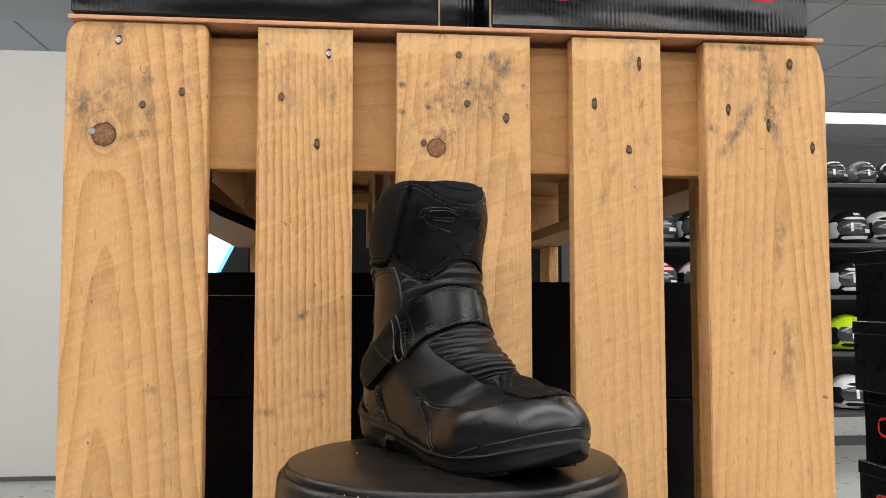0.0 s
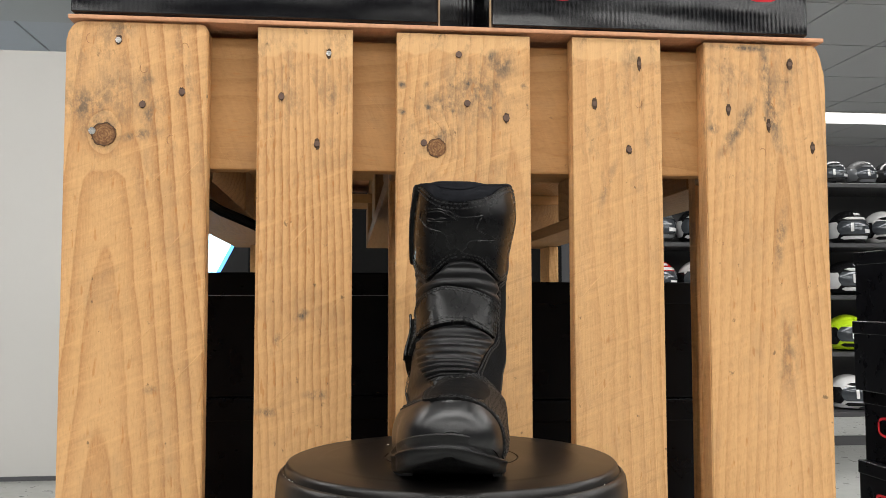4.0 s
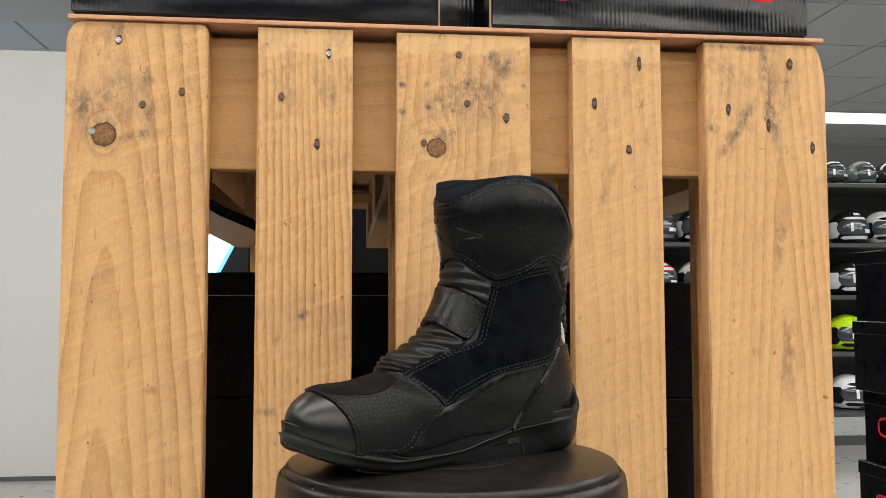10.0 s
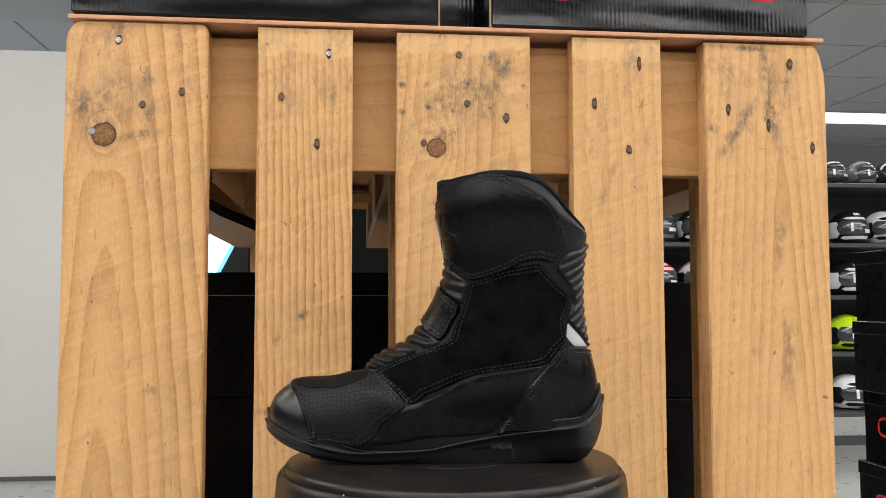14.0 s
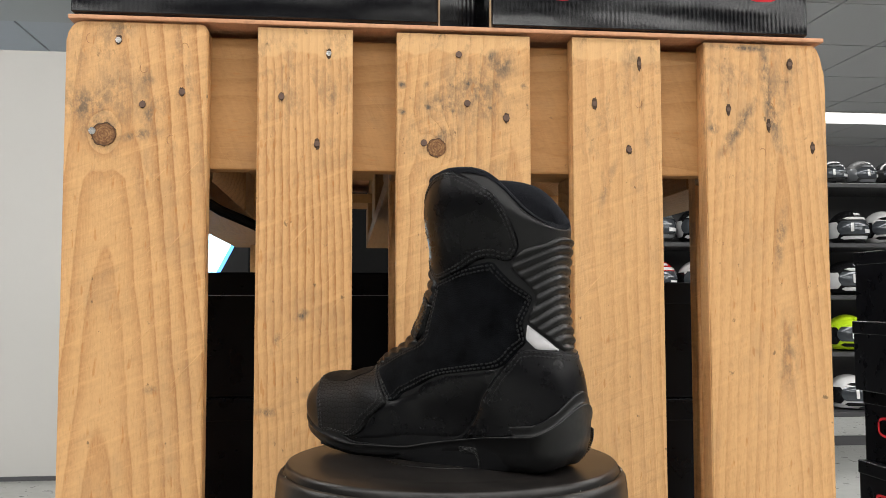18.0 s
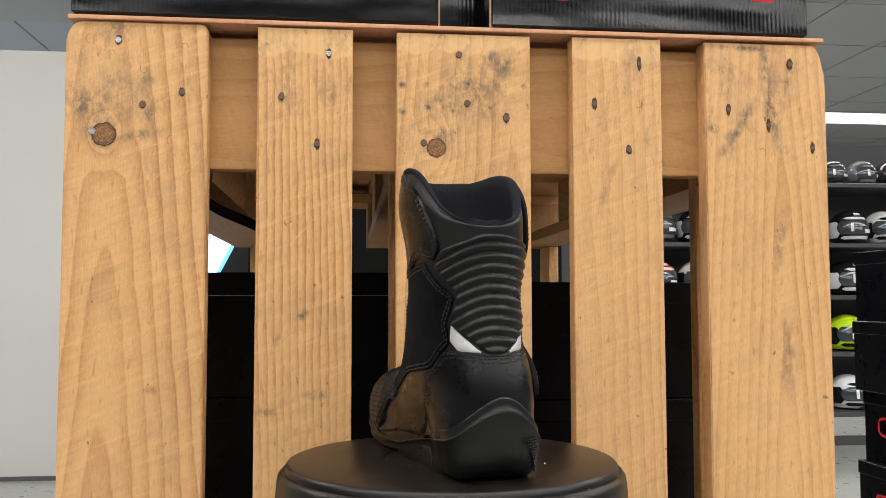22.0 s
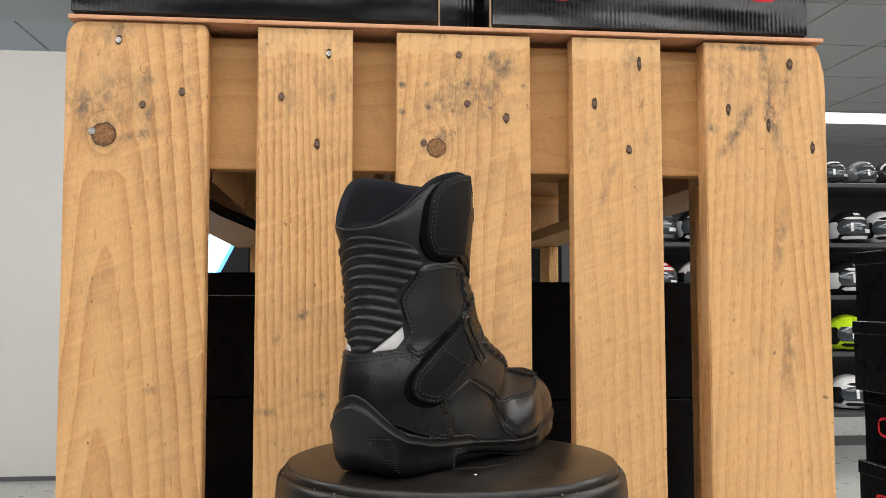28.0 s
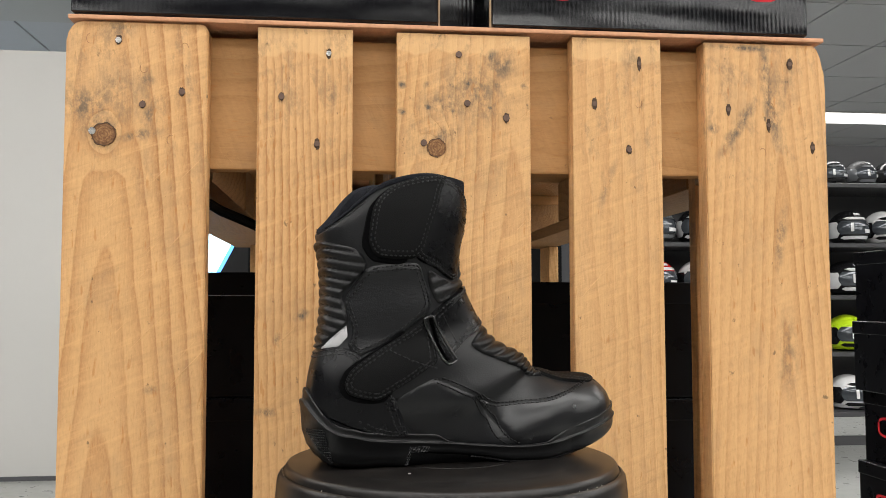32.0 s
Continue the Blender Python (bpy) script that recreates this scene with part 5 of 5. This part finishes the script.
def rib_level(p):
    """Height of a point of the back panel along the arched ribs."""
    arch = 8.0 + 130.0 * max(0.0, 0.19 - p.z)
    return p.z + arch * (1.0 if p.y > 0 else 0.45) * (p.y - 0.001) ** 2


def folds(pitch, height, shift=0.0):
    """Padded ribs round the back of the shaft, arched in the middle."""
    def lift(p, a, th):
        s = (rib_level(p) + shift) / pitch
        return height * (abs(math.sin(math.pi * s)) ** 0.6 - 0.3)
    return lift


def creases(pitch, height, shift=0.0, wave=0.0):
    """Ribs across the front, counted along the stations."""
    def lift(p, a, th):
        s = (a - wave * th * th + shift) / pitch
        return height * (abs(math.sin(math.pi * s)) ** 0.55 - 0.35)
    return lift


def puff(outline, height):
    c = Vector((sum(a for a, _ in outline), sum(t for _, t in outline))) / len(outline)

    def lift(p, a, th):
        d = math.hypot((a - c.x) * U_M, (th - c.y) * V_M)
        return height * math.exp(-(d / 0.02) ** 2)
    return lift


def build_panels():
    P = PANELS
    panel("lower_quarter", P["lower_quarter"], SMOOTH, 0.0004)
    back = panel("back_panel", P["accordion"], SOFT, 0.0012, relief=folds(0.0076, 0.0031), grid=0.0011, label="soft black leather panel with padded ribs")
    panel("reflector", cornered(P["reflector"], 0.08), SILVER, 0.0008, label="light grey reflective triangle")
    panel("reflector", cornered(P["reflector_r"], 0.08), SILVER, 0.0008, label="light grey reflective triangle")
    sued = panel("suede_panel", P["suede_panel"], SUEDE, 0.0012, label="blue-black suede side panel")
    border(sued, "suede_panel", 0.0012, (0.0020, 0.0042))
    heel = panel("heel_counter", P["heel_counter"], SMOOTH, 0.0019)
    seam = P["heel_counter"][10:] + P["heel_counter"][:3]
    for d in (0.0020, 0.0042):
        stitches(seam, 0.0019, heel, away=d)
    panel("shin_bellows", P["shin_bellows"], SOFT, 0.0012, relief=creases(0.52, 0.0030, 0.1, 3.0), grid=0.0016, label="soft leather folded in creases")
    panel("instep_bellows", P["instep_bellows"], SOFT, 0.0013, relief=creases(0.50, 0.0034, 0.0, 2.0), grid=0.0016, label="soft leather with padded ribs")
    ankle = panel("ankle_panel", P["ankle_panel"], ANKLE_LEATHER, 0.0011)
    border(ankle, "ankle_panel", 0.0011, (0.0018, 0.0040))
    panel("side_vamp", P["side_vamp"], VAMP_LEATHER, 0.0002)
    vamp = panel("vamp", P["vamp"], VAMP_LEATHER, 0.0011)
    stitches(SEAMS["seam_vamp"], 0.0012, vamp, away=0.002)
    stitches(SEAMS["seam_vamp"], 0.0012, vamp, away=-0.001)
    stitches(SEAMS["seam_side"], 0.0008, vamp, away=0.0022)
    stitches(SEAMS["seam_side"], 0.0012, vamp, away=-0.0012)
    stitches(SEAMS["seam_quarter"], 0.0008, vamp, away=0.001)
    tex = panel("textured_panel", P["textured_panel"], HONEY, 0.0019, label="black leather embossed with a honeycomb pattern")
    border(tex, "textured_panel", 0.0019, (0.0022, 0.0048))
    panel("toe_pad", P["toe_pad"], NUBUCK, 0.0024, label="matt black oval wear pad")
    panel("lining_band", P["lining_band"], LINING, 0.0012, label="dark fabric band over the front of the cuff")
    cuff = panel("cuff", P["cuff"], CUFF_LEATHER, 0.0021, grid=0.004)
    border(cuff, "cuff", 0.0021, (0.0022, 0.0044))
    panel("loop_patch", P["loop_patch"], FUZZ, 0.0026, label="fuzzy black loop tape")
    flap = panel("top_flap", P["top_flap"], NUBUCK, 0.0046, relief=puff(P["top_flap"], 0.001), label="matt black hook-and-loop flap")
    border(flap, "top_flap", 0.0047, (0.0022, 0.0044))
    strap = panel("instep_strap", P["strap"], CUFF_LEATHER, 0.0034)
    border(strap, "strap", 0.0034, (0.0020, 0.0042))
    panel("loop_patch", P["strap_end_patch"], FUZZ, 0.0032, label="fuzzy black loop tape")
    end = panel("strap_end", P["strap_end"], NUBUCK, 0.0058, label="matt black rounded strap end")
    border(end, "strap_end", 0.0058, (0.0022, 0.0044))
    stitches(SEAMS["seam_strap"], 0.0034, strap)
    stitches(SEAMS["seam_strap_end"], 0.0058, end)
    # the slot ring that joins the two straps
    bm = bmesh.new()
    loop_line = rounded(cornered(SEAMS["ring"]), True, 0.002)
    tube(bm, [on_boot(p.x / U_M, p.y / V_M, 0.0066) for p in loop_line], 0.0012, 8, True)
    part("strap_ring", bm, RING, boot, "glossy black slot ring", smooth=True)
    # plain embossed lines on the cuff
    for key, closed in (("emboss1", True), ("emboss2", True), ("emboss3", False)):
        bm = bmesh.new()
        line = straight(SEAMS[key]) if key == "emboss1" else rounded(SEAMS[key], closed, 0.0016)
        tube(bm, [on_boot(p.x / U_M, p.y / V_M, 0.0021) for p in line], 0.00052, 6, closed)
        part("embossing", bm, CUFF_LEATHER, cuff, smooth=True)
    return back


ribbed = build_panels()


def embossed_word(word, lo, hi, up, parent):
    """Raised letters along a straight line on the unrolled boot."""
    data = bpy.data.curves.new("lettering", "FONT")
    data.body, data.resolution_u = word, 2
    ob = bpy.data.objects.new("lettering", data)
    flat = bpy.data.meshes.new_from_object(ob)
    wide = max(v.co.x for v in flat.vertices)
    tall = max(v.co.y for v in flat.vertices)
    bm = bmesh.new()
    bm.from_mesh(flat)
    bpy.data.objects.remove(ob)
    bpy.data.curves.remove(data)
    bpy.data.meshes.remove(flat)
    made = bmesh.ops.extrude_face_region(bm, geom=bm.faces[:])
    raised = {v for v in made["geom"] if isinstance(v, bmesh.types.BMVert)}
    for v in bm.verts:
        k, h = v.co.x / wide, v.co.y / tall
        a = lo[0] + (hi[0] - lo[0]) * k + up[0] * h
        th = lo[1] + (hi[1] - lo[1]) * k + up[1] * h
        v.co = on_boot(a, th, 0.0026 if v in raised else 0.0019)
    bmesh.ops.recalc_face_normals(bm, faces=bm.faces)
    return part("lettering", bm, CUFF_LEATHER, parent, "small embossed capital letters")


embossed_word("WATERPROOF", (2.16, -0.395), (2.74, -0.217), (-0.14, 0.006), [o for o in boot.children if o.name == "cuff"][0])


def rib_seams(parent, lo, hi, first, last, pitch):
    """Rows of stitches sunk between the padded ribs of the back panel."""
    for k in range(first, last):
        line = []
        for i in range(25):
            th = lo + (hi - lo) * i / 24
            want, near = k * pitch, None
            for j in range(120):
                a = 0.9 + 4.3 * j / 119
                p = skin(a, turn(th))
                off = abs(rib_level(p) - want)
                if near is None or off < near[0]:
                    near = (off, a)
            if near[0] < 0.0012 and inside([Vector(q) for q in PANELS["accordion"]], near[1], th):
                line.append((near[1], th))
        if len(line) > 4:
            stitches(line, 0.0004, parent, pitch=0.0030)


rib_seams(ribbed, 0.72, 1.34, 11, 27, 0.0076)


def lining():
    """Padded inner lining with a rolled rim, and a dark insole below."""
    bm = bmesh.new()
    nt = 96
    rows = []
    for a, off, dz in ((0.10, 0.0010, 0.0), (0.02, 0.0016, 0.0), (0.0, 0.0012, 0.0016), (0.0, 0.0, 0.0026), (0.0, -0.0022, 0.0024), (0.0, -0.0044, 0.0005), (0.2, -0.0060, -0.002), (0.6, -0.0065, 0), (1.2, -0.007, 0), (2.0, -0.007, 0), (2.8, -0.007, 0), (3.6, -0.007, 0), (4.6, -0.007, 0)):
        row = []
        for k in range(nt):
            th = -1 + 2 * k / nt
            rise = 0.0
            if a < 0.3 and off < 0.0013:
                # in front the lining runs straight across the dip of the cuff
                rise = 0.0065 * max(0.0, 1 - (th / 0.19) ** 2) ** 1.4 - 0.0026 * min(1.0, max(0.0, (0.42 - abs(th)) / 0.14))
            row.append(bm.verts.new(on_boot(a, th, off) + Vector((0, 0, dz + rise))))
        rows.append(row)
    for r0, r1 in zip(rows, rows[1:]):
        for k in range(nt):
            m = (k + 1) % nt
            bm.faces.new((r0[k], r0[m], r1[m], r1[k]))
    bm.faces.new(rows[-1])
    return part("lining", bm, LINING, boot, "dark padded fabric lining", smooth=True)


lining()
stitches(((0.42, -0.98), (0.36, -0.8), (0.3, -0.66)), 0.0002, boot)
stitches(((0.42, 0.98), (0.36, 0.85), (0.3, 0.74)), 0.0002, boot)


def grip(name, cx, cz, side, w, h, skew, back=False):
    """A patch of small rubber pimples on the sole's wall."""
    bm = bmesh.new()
    for i in range(13):
        for j in range(15):
            u, v = (i + (j % 2) * 0.5) / 13, j / 15
            x, z = cx + (u - 0.5) * w + skew * (v - 0.5), cz + (v - 0.5) * h
            Lw, Rw = smooth_at(SOLE_X, SOLE_L, x), smooth_at(SOLE_X, SOLE_R, x)
            B = smooth_at(SOLE_X, SOLE_B, x)
            if z < B + 0.001:
                continue
            y = Lw if side > 0 else -Rw
            if x < HEEL_X:
                y = side * sole_half(x, side)
            bmesh.ops.create_icosphere(bm, subdivisions=1, radius=0.0009, matrix=Matrix.Translation((x, y - side * (0.0004 + (0.0055 * max(0.0, 1 - z / 0.026) if x < -0.06 else 0.0)), z)))
    if len(bm.verts):
        part(name, bm, RUBBER, boot, smooth=True)
    else:
        bm.free()


grip("grip_patch", -0.040, 0.012, 1, 0.016, 0.014, 0.004)
grip("grip_patch", -0.040, 0.012, -1, 0.016, 0.014, 0.004)
grip("grip_patch", -0.1165, 0.021, -1, 0.015, 0.028, -0.008)


def tread():
    """Short rubber lugs round the forefoot's lower edge."""
    bm = bmesh.new()
    for side in (1, -1):
        for i in range(34):
            x = 0.005 + 0.105 * i / 33
            w = smooth_at(SOLE_X, SOLE_L if side > 0 else SOLE_R, x)
            z = smooth_at(SOLE_X, SOLE_B, x)
            y = side * (w - 0.0058)
            box(bm, (x - 0.0015, y - 0.0035, max(0.0002, z - 0.0008)), (x + 0.0015, y + 0.0030, z + 0.003))
    return tagged(part("tread", bm, RUBBER, boot), kind="stuff")


tread()


def motions():
    rows = []
    for k in range(65):
        t = 0.5 * k
        h = radians(HEAD0 + RATE * t)
        x = AXIS[0] + math.cos(h) * BOOT_X - math.sin(h) * BOOT_Y
        y = AXIS[1] + math.sin(h) * BOOT_X + math.cos(h) * BOOT_Y
        rows.append((t, pose(x, y, PLATTER, 0, 0, HEAD0 + RATE * t)))
    walk(boot, rows)
    walk(platter, [(float(t), pose(0, 0, PLATTER, 0, 0, RATE * t)) for t in range(0, 33, 4)])


motions()
